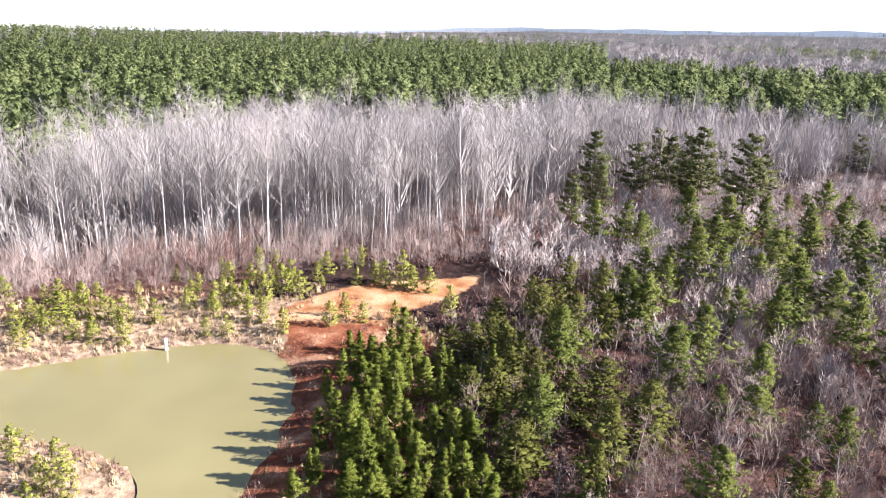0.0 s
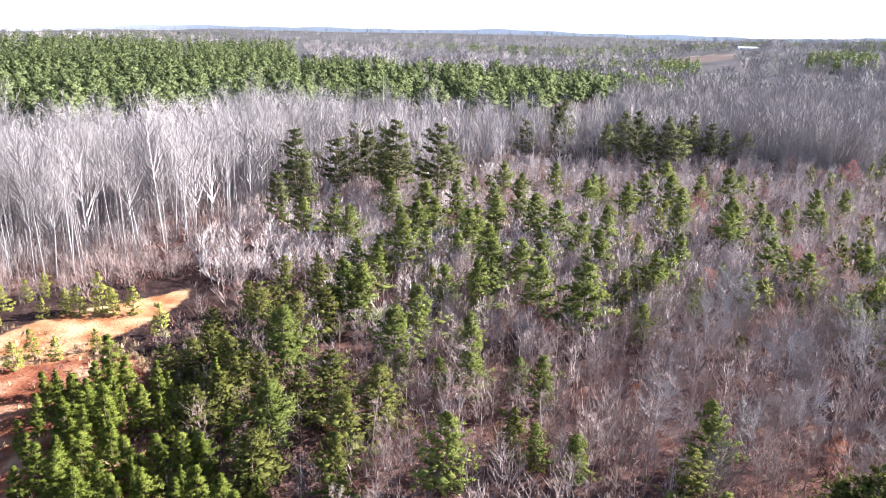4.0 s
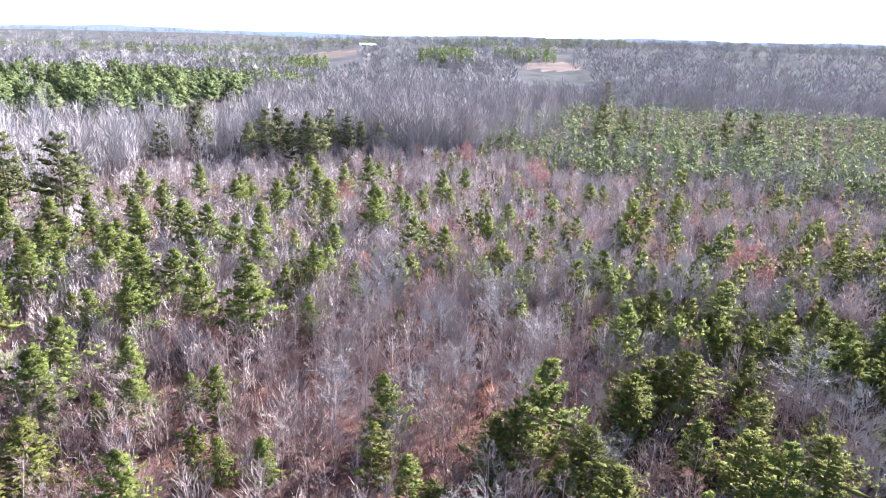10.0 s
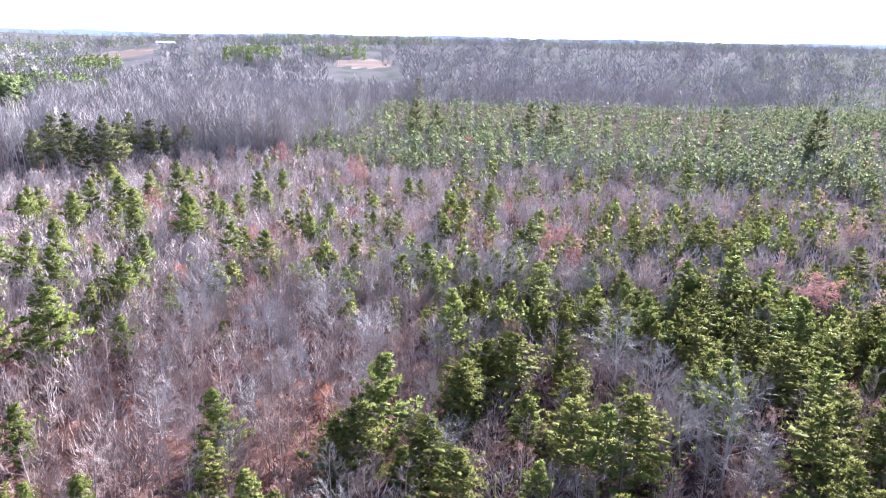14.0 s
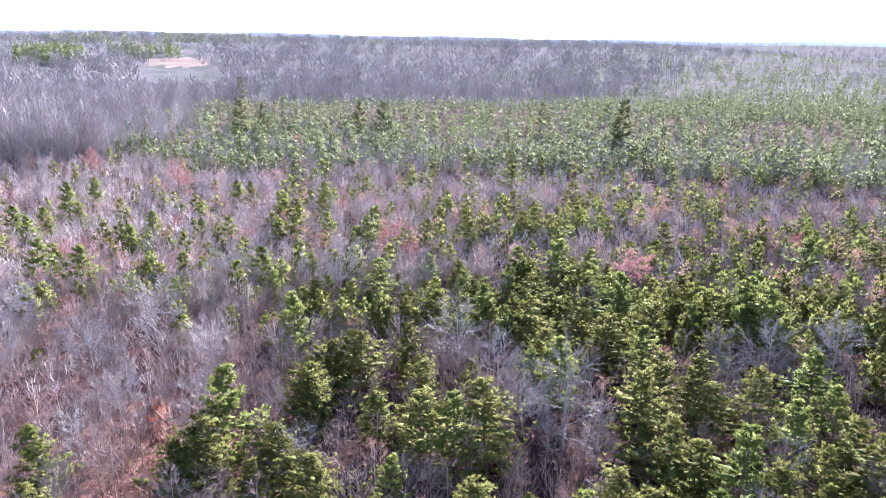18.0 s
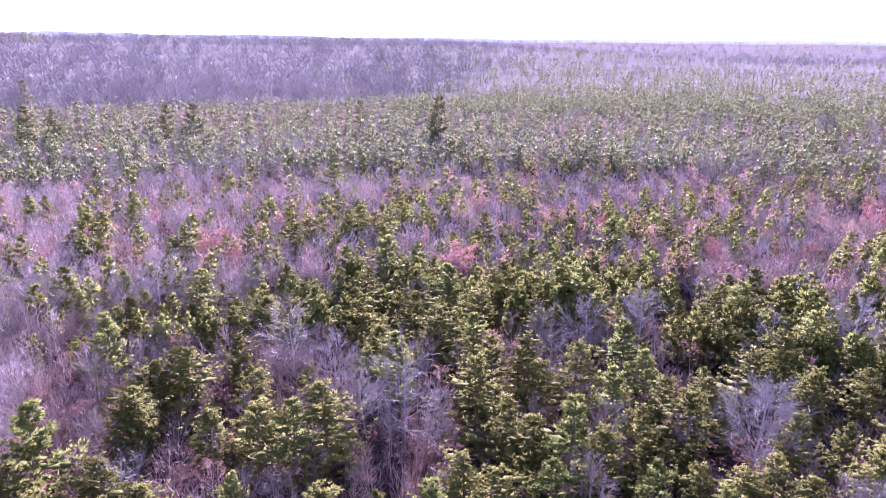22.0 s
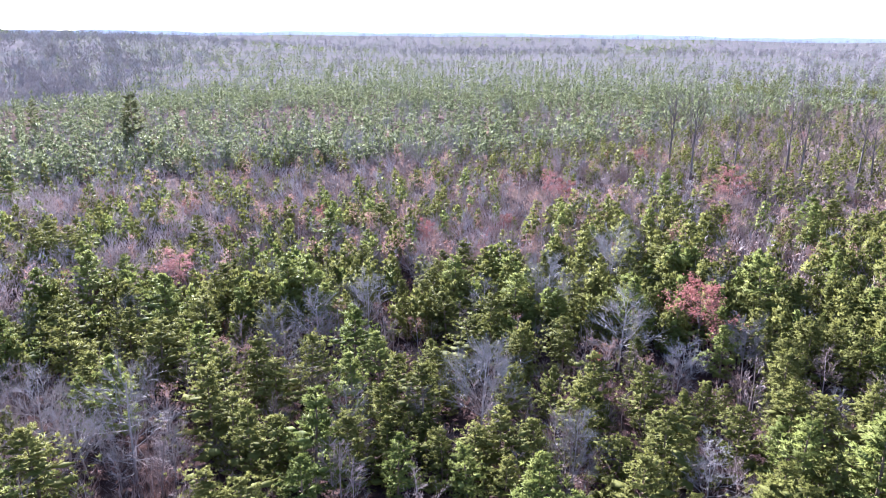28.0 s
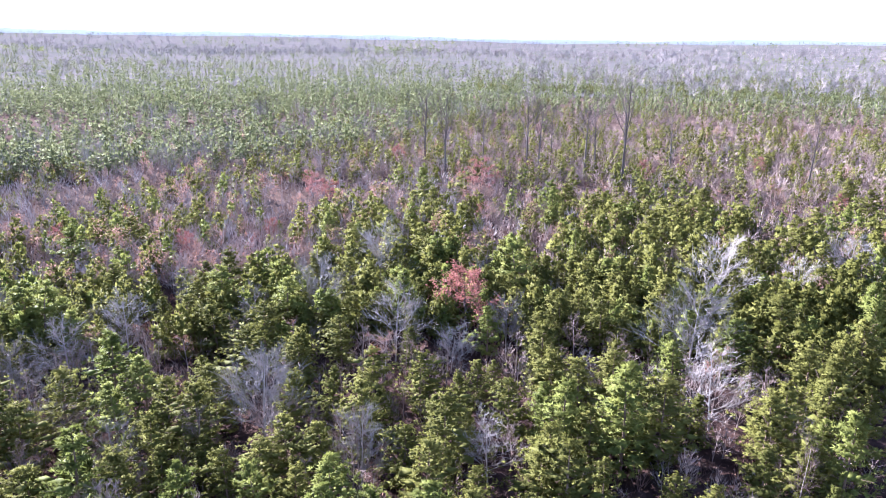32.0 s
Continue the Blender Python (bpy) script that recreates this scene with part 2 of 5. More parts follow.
def tuft(s, at, way, rng, n, length, width, spread=0.45, out=(0, 0, 1)):
    """A brush of needle bundles round the end of a shoot; out: the way that the crown faces there."""
    way, side_ways = unit(way), []
    for _ in range(n):
        d = unit(way * rng.uniform(0.2, 1.1) + rng.normal(0, spread, 3))
        side = unit(np.cross(d, rng.normal(0, 1, 3)))
        b = at + d * length * rng.uniform(0.65, 1.15)
        m = at + (b - at) * 0.2
        s.tri(m - side * width * 0.6, m + side * width * 0.6, b)
        side_ways += [unit(d * 0.4 + np.asarray(out) + rng.normal(0, 0.06, 3))] * 3
    return side_ways


OCTA = (np.array([(1, 0, 0), (-1, 0, 0), (0, 1, 0), (0, -1, 0), (0, 0, 1), (0, 0, -1)], float), [(0, 2, 4), (2, 1, 4), (1, 3, 4), (3, 0, 4), (2, 0, 5), (1, 2, 5), (3, 1, 5), (0, 3, 5)])
GOLD = (1 + 5 ** 0.5) / 2
ICOSA = (np.array([(-1, GOLD, 0), (1, GOLD, 0), (-1, -GOLD, 0), (1, -GOLD, 0), (0, -1, GOLD), (0, 1, GOLD), (0, -1, -GOLD), (0, 1, -GOLD), (GOLD, 0, -1), (GOLD, 0, 1), (-GOLD, 0, -1), (-GOLD, 0, 1)]) / math.hypot(1, GOLD), [(0, 11, 5), (0, 5, 1), (0, 1, 7), (0, 7, 10), (0, 10, 11), (1, 5, 9), (5, 11, 4), (11, 10, 2), (10, 7, 6), (7, 1, 8), (3, 9, 4), (3, 4, 2), (3, 2, 6), (3, 6, 8), (3, 8, 9), (4, 9, 5), (2, 4, 11), (6, 2, 10), (8, 6, 7), (9, 8, 1)])


def clump(s, at, radii, rng, side, form=ICOSA, turn=0.0):
    """The dense jagged heart of a needle clump; returns its normals."""
    v, f = form
    c, q = math.cos(turn), math.sin(turn)
    out = v @ np.array([(c, q, 0), (-q, c, 0), (0, 0, 1)])
    w = (v * rng.uniform(0.6, 1.25, (len(v), 1)) * np.asarray(radii)) @ np.array([(c, q, 0), (-q, c, 0), (0, 0, 1)])
    s.add(at + w, f)
    return [unit(o * 0.9 + np.asarray(side) * 0.4 + rng.normal(0, 0.1, 3)) for o in out]


def pine_shapes(seed, h=7.0, whorls=10, arms=5, radius=0.2, low=0.16, tufts=3, blades=8, length=0.36, width=0.05, rise=0.55, ragged=0.25, taper=0.8, core=3, spray=0.3, sag=0.0, bunch=0.55, gap=0.15):
    """A pine: trunk with its limbs, and needle brushes along the outer part of each limb and its side shoots."""
    rng = np.random.default_rng(seed)
    trunk, limbs, crown, ns = Shape(), Shape(), Shape(), []
    lean = rng.normal(0, 0.025, 2)
    axis = lambda u: np.array([lean[0] * h * u * u + 0.06 * math.sin(u * 5 + seed), lean[1] * h * u * u, h * u])
    us = np.linspace(0, 0.98, 8)
    trunk.tube([axis(u) for u in us], [0.012 * h * (1 - 0.9 * u) + 0.008 for u in us], 6)
    swell, phase = rng.uniform(0.12, 0.3), rng.uniform(0, 6.283, 2)
    for k in range(whorls):
        u = low + (0.95 - low) * (k / (whorls - 1)) ** 0.92
        v = (u - low) / (1 - low)
        reach = h * radius * (min(1, 0.6 + 1.7 * v) * (1 - v) ** taper + 0.03) * rng.uniform(0.82, 1.15)
        for j in range(int(core * (1.15 - v))):
            a, k2 = rng.uniform(0, 6.283), rng.uniform(0.1, 0.4)
            p = axis(u) + np.array((math.cos(a), math.sin(a), rng.uniform(-0.3, 0.3))) * reach * k2
            ns += tuft(crown, p, (math.cos(a), math.sin(a), 0.3), rng, 6, length, width * 2.0, 0.7, (math.cos(a) * 0.8, math.sin(a) * 0.8, 0.2))
        for j in range(arms):
            if rng.random() < gap:
                continue
            a = 2 * math.pi * (j + rng.uniform(-0.35, 0.35)) / arms + k * 1.3
            L = reach * rng.uniform(1 - ragged, 1 + ragged) * (1 + swell * math.sin(2 * a + phase[0] + 3 * v) + swell * math.sin(a + phase[1]))
            up = rise * (0.25 + 1.0 * v) + rng.normal(0, 0.12)
            way = unit((math.cos(a), math.sin(a), up))
            cross = np.array((-math.sin(a), math.cos(a), 0))
            p0 = axis(min(u + rng.uniform(-0.06, 0.05), 0.96)); p1 = p0 + way * L * 0.55 - np.array([0, 0, sag * L * 0.5]); p2 = p0 + way * L + np.array([0, 0, L * (0.14 - sag * 0.4)])
            r0 = 0.0032 * h * (1.1 - v) + 0.006
            limbs.tube([p0, p1, p2], [r0, r0 * 0.65, 0.006], 3)
            if L > 0.35:
                for k3 in (0.3, 0.58):
                    mid = p0 + (p2 - p0) * (k3 + rng.uniform(-0.06, 0.1)) + cross * rng.normal(0, 0.08 * L) + np.array([0, 0, -0.05 * L])
                    ns += clump(crown, mid, (L * 0.2, L * 0.14, L * 0.07 + 0.05), rng, (math.cos(a) * 0.8, math.sin(a) * 0.8, 0.0), OCTA, a)
            for q in range(tufts):
                w = bunch + (1 - bunch) * (q + rng.uniform(0.3, 1.0)) / tufts
                base = p0 + (p1 - p0) * (w / 0.55) if w < 0.55 else p1 + (p2 - p1) * ((w - 0.55) / 0.45)
                off = cross * rng.normal(0, spray * L * (1.2 - 0.6 * w)) + np.array([0, 0, rng.normal(0, 0.05 * L)])
                at = base + off
                out = unit((math.cos(a), math.sin(a), 0.75))
                shoot = unit(way * 0.7 + cross * np.dot(off, cross) / (0.4 * L + 0.05) + np.array([0, 0, 0.5]))
                ns += tuft(crown, at, shoot, rng, blades, length * (1.1 - 0.35 * v), width * (1.1 - 0.25 * v), 0.5, out)
    for q in range(5):
        ns += tuft(crown, axis(0.86 + 0.033 * q), (0, 0, 1.6), rng, blades, length * (0.85 - 0.1 * q), width * 0.9, 0.35, (0, 0, 0.8))
    trunk.add(*limbs.done())
    return trunk.done(), (*crown.done(), np.array(ns))


def bare_shapes(seed, h=7.0, boughs=9, forks=5, twigs=4, low=0.25, spread=0.34, r0=0.011, up=1.0, twig=0.55, tw=0.011, stems=1, leader=0.95):
    """Trunk, limbs and twigs of a leafless tree, and the ends of its twigs."""
    rng = np.random.default_rng(seed)
    trunk, limbs, fine, ends = Shape(), Shape(), Shape(), []
    for st in range(stems):
        lean = rng.normal(0, 0.035 if stems == 1 else 0.11, 2)
        hh = h * (1 if st == 0 else rng.uniform(0.7, 0.95))
        wob = rng.uniform(0, 6, 2)
        axis = lambda u: np.array([lean[0] * hh * u + 0.012 * hh * math.sin(5 * u + wob[0]) * u, lean[1] * hh * u + 0.012 * hh * math.sin(4 * u + wob[1]) * u, hh * u])
        us = np.linspace(0, leader, 8)
        trunk.tube([axis(u) for u in us], [r0 * hh * (1 - 0.88 * u) + 0.012 for u in us], 6)
        for k in range(boughs):
            u = low + (leader - low) * ((k + rng.uniform(0, 0.8)) / boughs)
            v = (u - low) / (1 - low)
            a = k * 2.4 + rng.uniform(-0.5, 0.5)
            L = hh * spread * (1 - 0.55 * v) * rng.uniform(0.65, 1.2)
            way = unit((math.cos(a), math.sin(a), up * rng.uniform(0.7, 1.4)))
            p = [axis(u)]
            for q in range(3):
                way = unit(way + np.array([0, 0, 0.16]) + rng.normal(0, 0.12, 3))
                p.append(p[-1] + way * L / 3)
            rr = r0 * hh * 0.42 * (1 - 0.6 * v)
            limbs.tube(p, [rr, rr * 0.75, rr * 0.5, 0.012], 4)
            for f in range(forks):
                w = rng.uniform(0.25, 1.0)
                i = min(int(w * 3), 2)
                q0 = p[i] + (p[i + 1] - p[i]) * (w * 3 - i)
                d2 = unit(way * 0.8 + rng.normal(0, 0.5, 3) + np.array([0, 0, 0.35]))
                L2 = L * rng.uniform(0.3, 0.55)
                q1 = q0 + d2 * L2
                limbs.spike(q0, q1, max(rr * 0.4, 0.012))
                for t in range(twigs):
                    s0 = q0 + (q1 - q0) * rng.uniform(0.2, 1)
                    d3 = unit(d2 + rng.normal(0, 0.55, 3) + np.array([0, 0, 0.25]))
                    s1 = s0 + d3 * L2 * twig * rng.uniform(0.6, 1.4)
                    fine.sliver(s0, s1, tw)
                    ends.append((s0 + s1) / 2); ends.append(s1)
    limbs.add(*fine.done())
    return trunk.done(), limbs.done(), np.array(ends)


def leaf_shape(ends, seed, count, size, jitter):
    rng = np.random.default_rng(seed)
    s = Shape()
    for p in ends[rng.integers(0, len(ends), count)]:
        p = p + rng.normal(0, jitter, 3)
        d, e = unit(rng.normal(0, 1, 3)), unit(rng.normal(0, 1, 3))
        w = size * rng.uniform(0.6, 1.3)
        s.add([p, p + d * w * 0.6 + e * w * 0.35, p + d * w * 1.3, p + d * w * 0.6 - e * w * 0.35], [(0, 1, 2), (0, 2, 3)])
    return s.done()


def joined(name, protos, xyz, scale, mat, seed, wide=None):
    """One mesh of many small trees; returns the mesh. protos: a list of shapes."""
    rng = np.random.default_rng(seed)
    n = len(xyz)
    pick = rng.integers(0, len(protos), n)
    turn = rng.uniform(0, 2 * math.pi, n)
    shade = rng.random(n)
    vs, fs, ts, ns, base = [], [], [], [], 0
    wide = np.ones(n) if wide is None else wide
    for k, (v, f, *given) in enumerate(protos):
        i = np.where(pick == k)[0]
        if not len(i):
            continue
        nv = given[0] if given else None
        f = facing(v, f, nv) if given else f
        c, s = np.cos(turn[i])[:, None], np.sin(turn[i])[:, None]
        sx = (scale[i] * wide[i])[:, None]
        x = (v[None, :, 0] * c - v[None, :, 1] * s) * sx + xyz[i, 0:1]
        y = (v[None, :, 0] * s + v[None, :, 1] * c) * sx + xyz[i, 1:2]
        z = v[None, :, 2] * scale[i][:, None] + xyz[i, 2:3]
        vs.append(np.stack([x, y, z], -1).reshape(-1, 3))
        fs.append((f[None] + (np.arange(len(i)) * len(v))[:, None, None]).reshape(-1, 3) + base)
        if given:
            ns.append(np.stack([nv[None, :, 0] * c - nv[None, :, 1] * s, nv[None, :, 0] * s + nv[None, :, 1] * c, np.repeat(nv[None, :, 2], len(i), 0)], -1).reshape(-1, 3))
        ts.append(np.repeat(shade[i], len(v)))
        base += len(i) * len(v)
    return mesh_of(name, np.concatenate(vs), np.concatenate(fs), mat, np.concatenate(ts), normals=np.concatenate(ns) if ns else None)


def stuff(name, protos, xy, scale, mat, seed, label, category, wide=None, sink=0.05):
    xy = np.asarray(xy, float).reshape(-1, 2)
    if not len(xy):
        return None
    z = land(xy[:, 0], xy[:, 1]) - sink
    ob = new(name, joined(name, protos, np.c_[xy, z], np.asarray(scale, float), mat, seed, wide))
    return tagged(ob, label, category, kind="stuff")

# ================= ground and water =================


def ground_material():
    m = bpy.data.materials.new("forest_ground")
    m.use_nodes = True
    n, l = m.node_tree.nodes, m.node_tree.links
    b = n["Principled BSDF"]
    b.inputs["Roughness"].default_value = 1.0
    b.inputs["Specular IOR Level"].default_value = 0.0
    co = n.new("ShaderNodeTexCoord")

    def noise_tex(scale, detail=6):
        t = n.new("ShaderNodeTexNoise"); t.inputs["Scale"].default_value = scale; t.inputs["Detail"].default_value = detail
        l.new(co.outputs["Object"], t.inputs["Vector"])
        return t.outputs[0]

    def ramp(fac, *stops):
        r = n.new("ShaderNodeValToRGB")
        while len(r.color_ramp.elements) < len(stops):
            r.color_ramp.elements.new(0.5)
        for e, (p, c) in zip(r.color_ramp.elements, stops):
            e.position, e.color = p, (*c, 1)
        l.new(fac, r.inputs[0])
        return r.outputs[0]

    def blend(fac, a, c):
        x = n.new("ShaderNodeMix"); x.data_type = "RGBA"
        l.new(fac, x.inputs[0]); l.new(a, x.inputs[6]); l.new(c, x.inputs[7])
        return x.outputs[2]

    def mask(name, soft):
        a = n.new("ShaderNodeAttribute"); a.attribute_name = name
        add = n.new("ShaderNodeMath"); add.operation = "MULTIPLY_ADD"; add.inputs[1].default_value = soft
        l.new(noise_tex(0.9), add.inputs[0]); l.new(a.outputs["Fac"], add.inputs[2])
        r = n.new("ShaderNodeMapRange"); r.inputs[1].default_value = 0.4 + soft * 0.5; r.inputs[2].default_value = 0.6 + soft * 0.5
        l.new(add.outputs[0], r.inputs[0])
        return r.outputs[0]

    litter = ramp(noise_tex(0.7), (0.3, (0.055, 0.028, 0.023)), (0.55, (0.105, 0.056, 0.045)), (0.75, (0.19, 0.12, 0.095)))
    straw = ramp(noise_tex(1.3), (0.3, (0.145, 0.088, 0.058)), (0.5, (0.265, 0.186, 0.125)), (0.7, (0.37, 0.28, 0.195)))
    clay = ramp(noise_tex(0.35), (0.35, (0.11, 0.036, 0.02)), (0.52, (0.21, 0.08, 0.043)), (0.68, (0.34, 0.19, 0.115)))
    field = ramp(noise_tex(0.02), (0.4, (0.14, 0.108, 0.093)), (0.6, (0.195, 0.152, 0.132)))
    # needle litter, its colour darkened to paint in the shade between the pines
    duff_and_shade = ramp(noise_tex(0.8), (0.3, (0.022, 0.014, 0.013)), (0.55, (0.04, 0.025, 0.022)), (0.75, (0.08, 0.052, 0.045)))
    col = blend(mask("straw", 0.5), blend(mask("duff_and_shade", 0.6), litter, duff_and_shade), straw)
    sand = ramp(noise_tex(0.3), (0.35, (0.22, 0.092, 0.04)), (0.5, (0.33, 0.178, 0.09)), (0.66, (0.42, 0.275, 0.16)))
    clay = blend(mask("sand", 0.5), clay, sand)
    col = blend(mask("clay", 0.6), col, clay)
    grey = ramp(noise_tex(0.05), (0.35, (0.05, 0.035, 0.03)), (0.65, (0.095, 0.069, 0.059)))
    col = blend(mask("wood", 0.2), col, grey)
    canopy = ramp(noise_tex(0.03), (0.35, (0.065, 0.07, 0.06)), (0.65, (0.115, 0.10, 0.105)))
    col = blend(mask("canopy", 0.1), col, canopy)
    col = blend(mask("field", 0.1), col, field)
    grain = n.new("ShaderNodeMix"); grain.data_type = "RGBA"; grain.blend_type = "MULTIPLY"; grain.inputs[0].default_value = 0.5
    l.new(col, grain.inputs[6])
    l.new(ramp(noise_tex(9.0), (0.3, (0.55, 0.55, 0.55)), (0.6, (1, 1, 1))), grain.inputs[7])
    l.new(grain.outputs[2], b.inputs["Base Color"])
    bn = n.new("ShaderNodeBump"); bn.inputs["Strength"].default_value = 0.7; bn.inputs["Distance"].default_value = 0.2
    l.new(noise_tex(3.0), bn.inputs["Height"]); l.new(bn.outputs[0], b.inputs["Normal"])
    return m


FIELDS = [(40.4, 45.6, 820, 960), (58.4, 63.0, 690, 790)]


def in_field(az, d):
    k = np.zeros(np.shape(az), bool)
    for a0, a1, d0, d1 in FIELDS:
        u, w = (az - (a0 + a1) / 2) / (a1 - a0) * 2, (d - (d0 + d1) / 2) / (d1 - d0) * 2
        k |= u * u + w * w + 0.3 * np.sin(az * 5) < 1
    return k


def make_ground():
    azs = np.concatenate([np.arange(-45, 180, 0.6), np.arange(180, 315, 5.0)])
    ds = np.concatenate([[6.0, 14, 22], 28 * 1.0275 ** np.arange(0, 190)])
    ds = np.append(ds[ds < 4750], 4750)
    A, D = np.meshgrid(azs, ds)
    x, y = ring(A, D)
    z = land(x, y)
    na, nd = len(azs), len(ds)
    v = np.concatenate([np.stack([x, y, z], -1).reshape(-1, 3), [[0, 0, 0]]])
    i, j = np.meshgrid(np.arange(na), np.arange(nd - 1))
    a, b = j * na + i, j * na + (i + 1) % na
    f = np.concatenate([np.stack([a, b + na, b], -1).reshape(-1, 3), np.stack([a, a + na, b + na], -1).reshape(-1, 3)])
    fan = np.stack([np.arange(na), (np.arange(na) + 1) % na, np.full(na, len(v) - 1)], -1)
    me = mesh_of("ground", v, np.concatenate([f, fan]), ground_material(), smooth=True)
    az, d = polar(v[:, 0], v[:, 1])
    near = (d < 140) & (v[:, 0] < 30)
    sp, sc = np.full(len(v), 50.0), np.full(len(v), 50.0)
    sp[near], sc[near] = outside(POND_R, v[near, 0], v[near, 1]), outside(CLAY_R, v[near, 0], v[near, 1])
    clay = step(2.0, -2.0, sc) * 1.0
    clay = np.maximum(clay, step(2.2, 0.6, sp) * np.where(v[:, 0] > -17, 0.8, 0.35))
    east = step(-15, -12, v[:, 0]) * step(2, -3, v[:, 0]) * step(76, 70, v[:, 1])  # red earth under the pines of the east bank
    clay = np.maximum(clay, 0.85 * east * (d < 140))
    straw = step(17, 9, sp) * (1 - east)
    # litter with painted shade covers the pine thicket and a band round the clay
    for key, val in (("clay", clay), ("straw", straw), ("field", in_field(az, d).astype(float)), ("wood", step(85, 190, d) * np.maximum(step(8, 26, az), step(180, 330, d))), ("duff_and_shade", np.maximum(step(58, 80, az), step(3.0, 0.0, np.abs(sc) - 9) * 0.9) * (d < 400)), ("sand", step(70, 77, v[:, 1])), ("canopy", step(380, 520, d))):
        me.attributes.new(key, "FLOAT", "POINT").data.foreach_set("value", val.astype(np.float32))
    return tagged(new("ground", me), "rolling ground of leaf litter, dry grass and red clay", "ground", kind="structure")


make_ground()

water_mat = bpy.data.materials.new("muddy_water")
water_mat.use_nodes = True
wm, wl = water_mat.node_tree.nodes, water_mat.node_tree.links
wb = wm["Principled BSDF"]
wb.inputs["Roughness"].default_value = 0.06
wb.inputs["IOR"].default_value = 1.33
wco, wt, wr = wm.new("ShaderNodeTexCoord"), wm.new("ShaderNodeTexNoise"), wm.new("ShaderNodeValToRGB")
wt.inputs["Scale"].default_value = 0.08
wl.new(wco.outputs["Object"], wt.inputs["Vector"]); wl.new(wt.outputs[0], wr.inputs[0])
wr.color_ramp.elements[0].position, wr.color_ramp.elements[1].position = 0.3, 0.7
wr.color_ramp.elements[0].color, wr.color_ramp.elements[1].color = (0.163, 0.138, 0.059, 1), (0.208, 0.179, 0.083, 1)
wl.new(wr.outputs[0], wb.inputs["Base Color"])
wt2, wbump = wm.new("ShaderNodeTexNoise"), wm.new("ShaderNodeBump")
wt2.inputs["Scale"].default_value = 2.5
wbump.inputs["Strength"].default_value, wbump.inputs["Distance"].default_value = 0.06, 0.03
wl.new(wco.outputs["Object"], wt2.inputs["Vector"]); wl.new(wt2.outputs[0], wbump.inputs["Height"]); wl.new(wbump.outputs[0], wb.inputs["Normal"])

bm = bmesh.new()
centre = POND_R.mean(0)
face = bm.faces.new([bm.verts.new((*(p + (p - centre) / np.linalg.norm(p - centre) * 0.9), -0.45)) for p in POND_R])
if face.normal.z < 0:
    face.normal_flip()
bmesh.ops.triangulate(bm, faces=bm.faces[:])
bm.normal_update()
for fc in bm.faces:
    if fc.normal.z < 0:
        fc.normal_flip()
wme = bpy.data.meshes.new("water"); bm.to_mesh(wme); bm.free(); wme.materials.append(water_mat)
tagged(new("water", wme), "still olive-brown muddy pond water", "pond", kind="structure")

# ================= where the placed trees stand: bearing, metres, height =================
LOBLOLLY = []
LOBLOLLY += [(-11.3, 44.9, 4), (-10.9, 49.0, 5), (-10.0, 57.3, 4), (-8.7, 59.7, 5), (-8.7, 42.3, 4.5), (-7.9, 62.4, 5.5), (-7.0, 56.5, 6), (-6.9, 46.6, 5.5), (-6.4, 39.8, 5.5), (-6.3, 50.4, 6), (-5.1, 46.3, 6), (-4.1, 57.3, 6), (-3.8, 42.7, 6), (-3.4, 61.0, 5.5), (-2.8, 48.7, 6), (-2.4, 39.3, 5.5), (-2.3, 62.2, 6), (-1.8, 44.1, 6), (-1.4, 56.4, 6), (-0.7, 48.3, 6), (0.4, 42.8, 5.5), (0.5, 38.8, 6), (1.2, 47.6, 6), (2.3, 43.0, 6), (3.2, 47.4, 6), (4.2, 41.7, 6), (5.1, 39.8, 6), (8.8, 50.1, 7), (9.0, 51.9, 6), (10.3, 62.1, 8)]
LOBLOLLY += [(10.7, 64.9, 7), (12.5, 107.1, 8), (14.8, 107.4, 8), (15.4, 74.9, 9), (16.9, 91.0, 6), (17.2, 75.3, 8), (18.6, 92.9, 6), (19.9, 60.6, 8), (20.3, 101.1, 8), (21.8, 104.0, 8), (21.8, 68.3, 8), (23.9, 58.8, 4), (24.9, 43.6, 7), (25.1, 116.9, 9), (26.1, 101.0, 8), (26.7, 62.2, 7), (26.8, 57.9, 5), (26.9, 76.5, 8), (28.1, 83.1, 8), (28.4, 110.0, 8), (30.3, 121.2, 8), (30.6, 84.0, 8), (30.9, 60.1, 4), (31.6, 111.9, 8), (32.5, 74.7, 9), (32.9, 47.5, 4.5), (33.2, 57.3, 5.5), (33.5, 107.7, 8), (35.3, 100.3, 8), (36.3, 73.7, 9)]
LOBLOLLY += [(36.5, 46.2, 4.5), (37.4, 106.1, 8), (38.8, 124.7, 8), (40.9, 90.2, 4), (41.0, 73.3, 5), (41.5, 157.6, 7), (42.8, 114.0, 7), (44.6, 83.5, 3), (46.5, 111.3, 7), (47.0, 155.8, 6), (47.7, 50.9, 6.5), (49.5, 42.1, 5), (50.6, 125.1, 6), (54.0, 145.6, 7), (56.3, 108.2, 6), (57.7, 115.2, 6), (59.9, 191.9, 5), (61.4, 113.3, 5), (61.9, 50.0, 9), (63.2, 110.9, 6), (64.3, 142.8, 6), (65.3, 141.4, 6), (65.8, 92.0, 6), (66.5, 83.3, 5), (67.8, 126.1, 6), (68.3, 68.6, 8), (69.9, 91.1, 5), (71.0, 132.4, 6), (71.1, 84.1, 4), (71.1, 85.7, 4)]
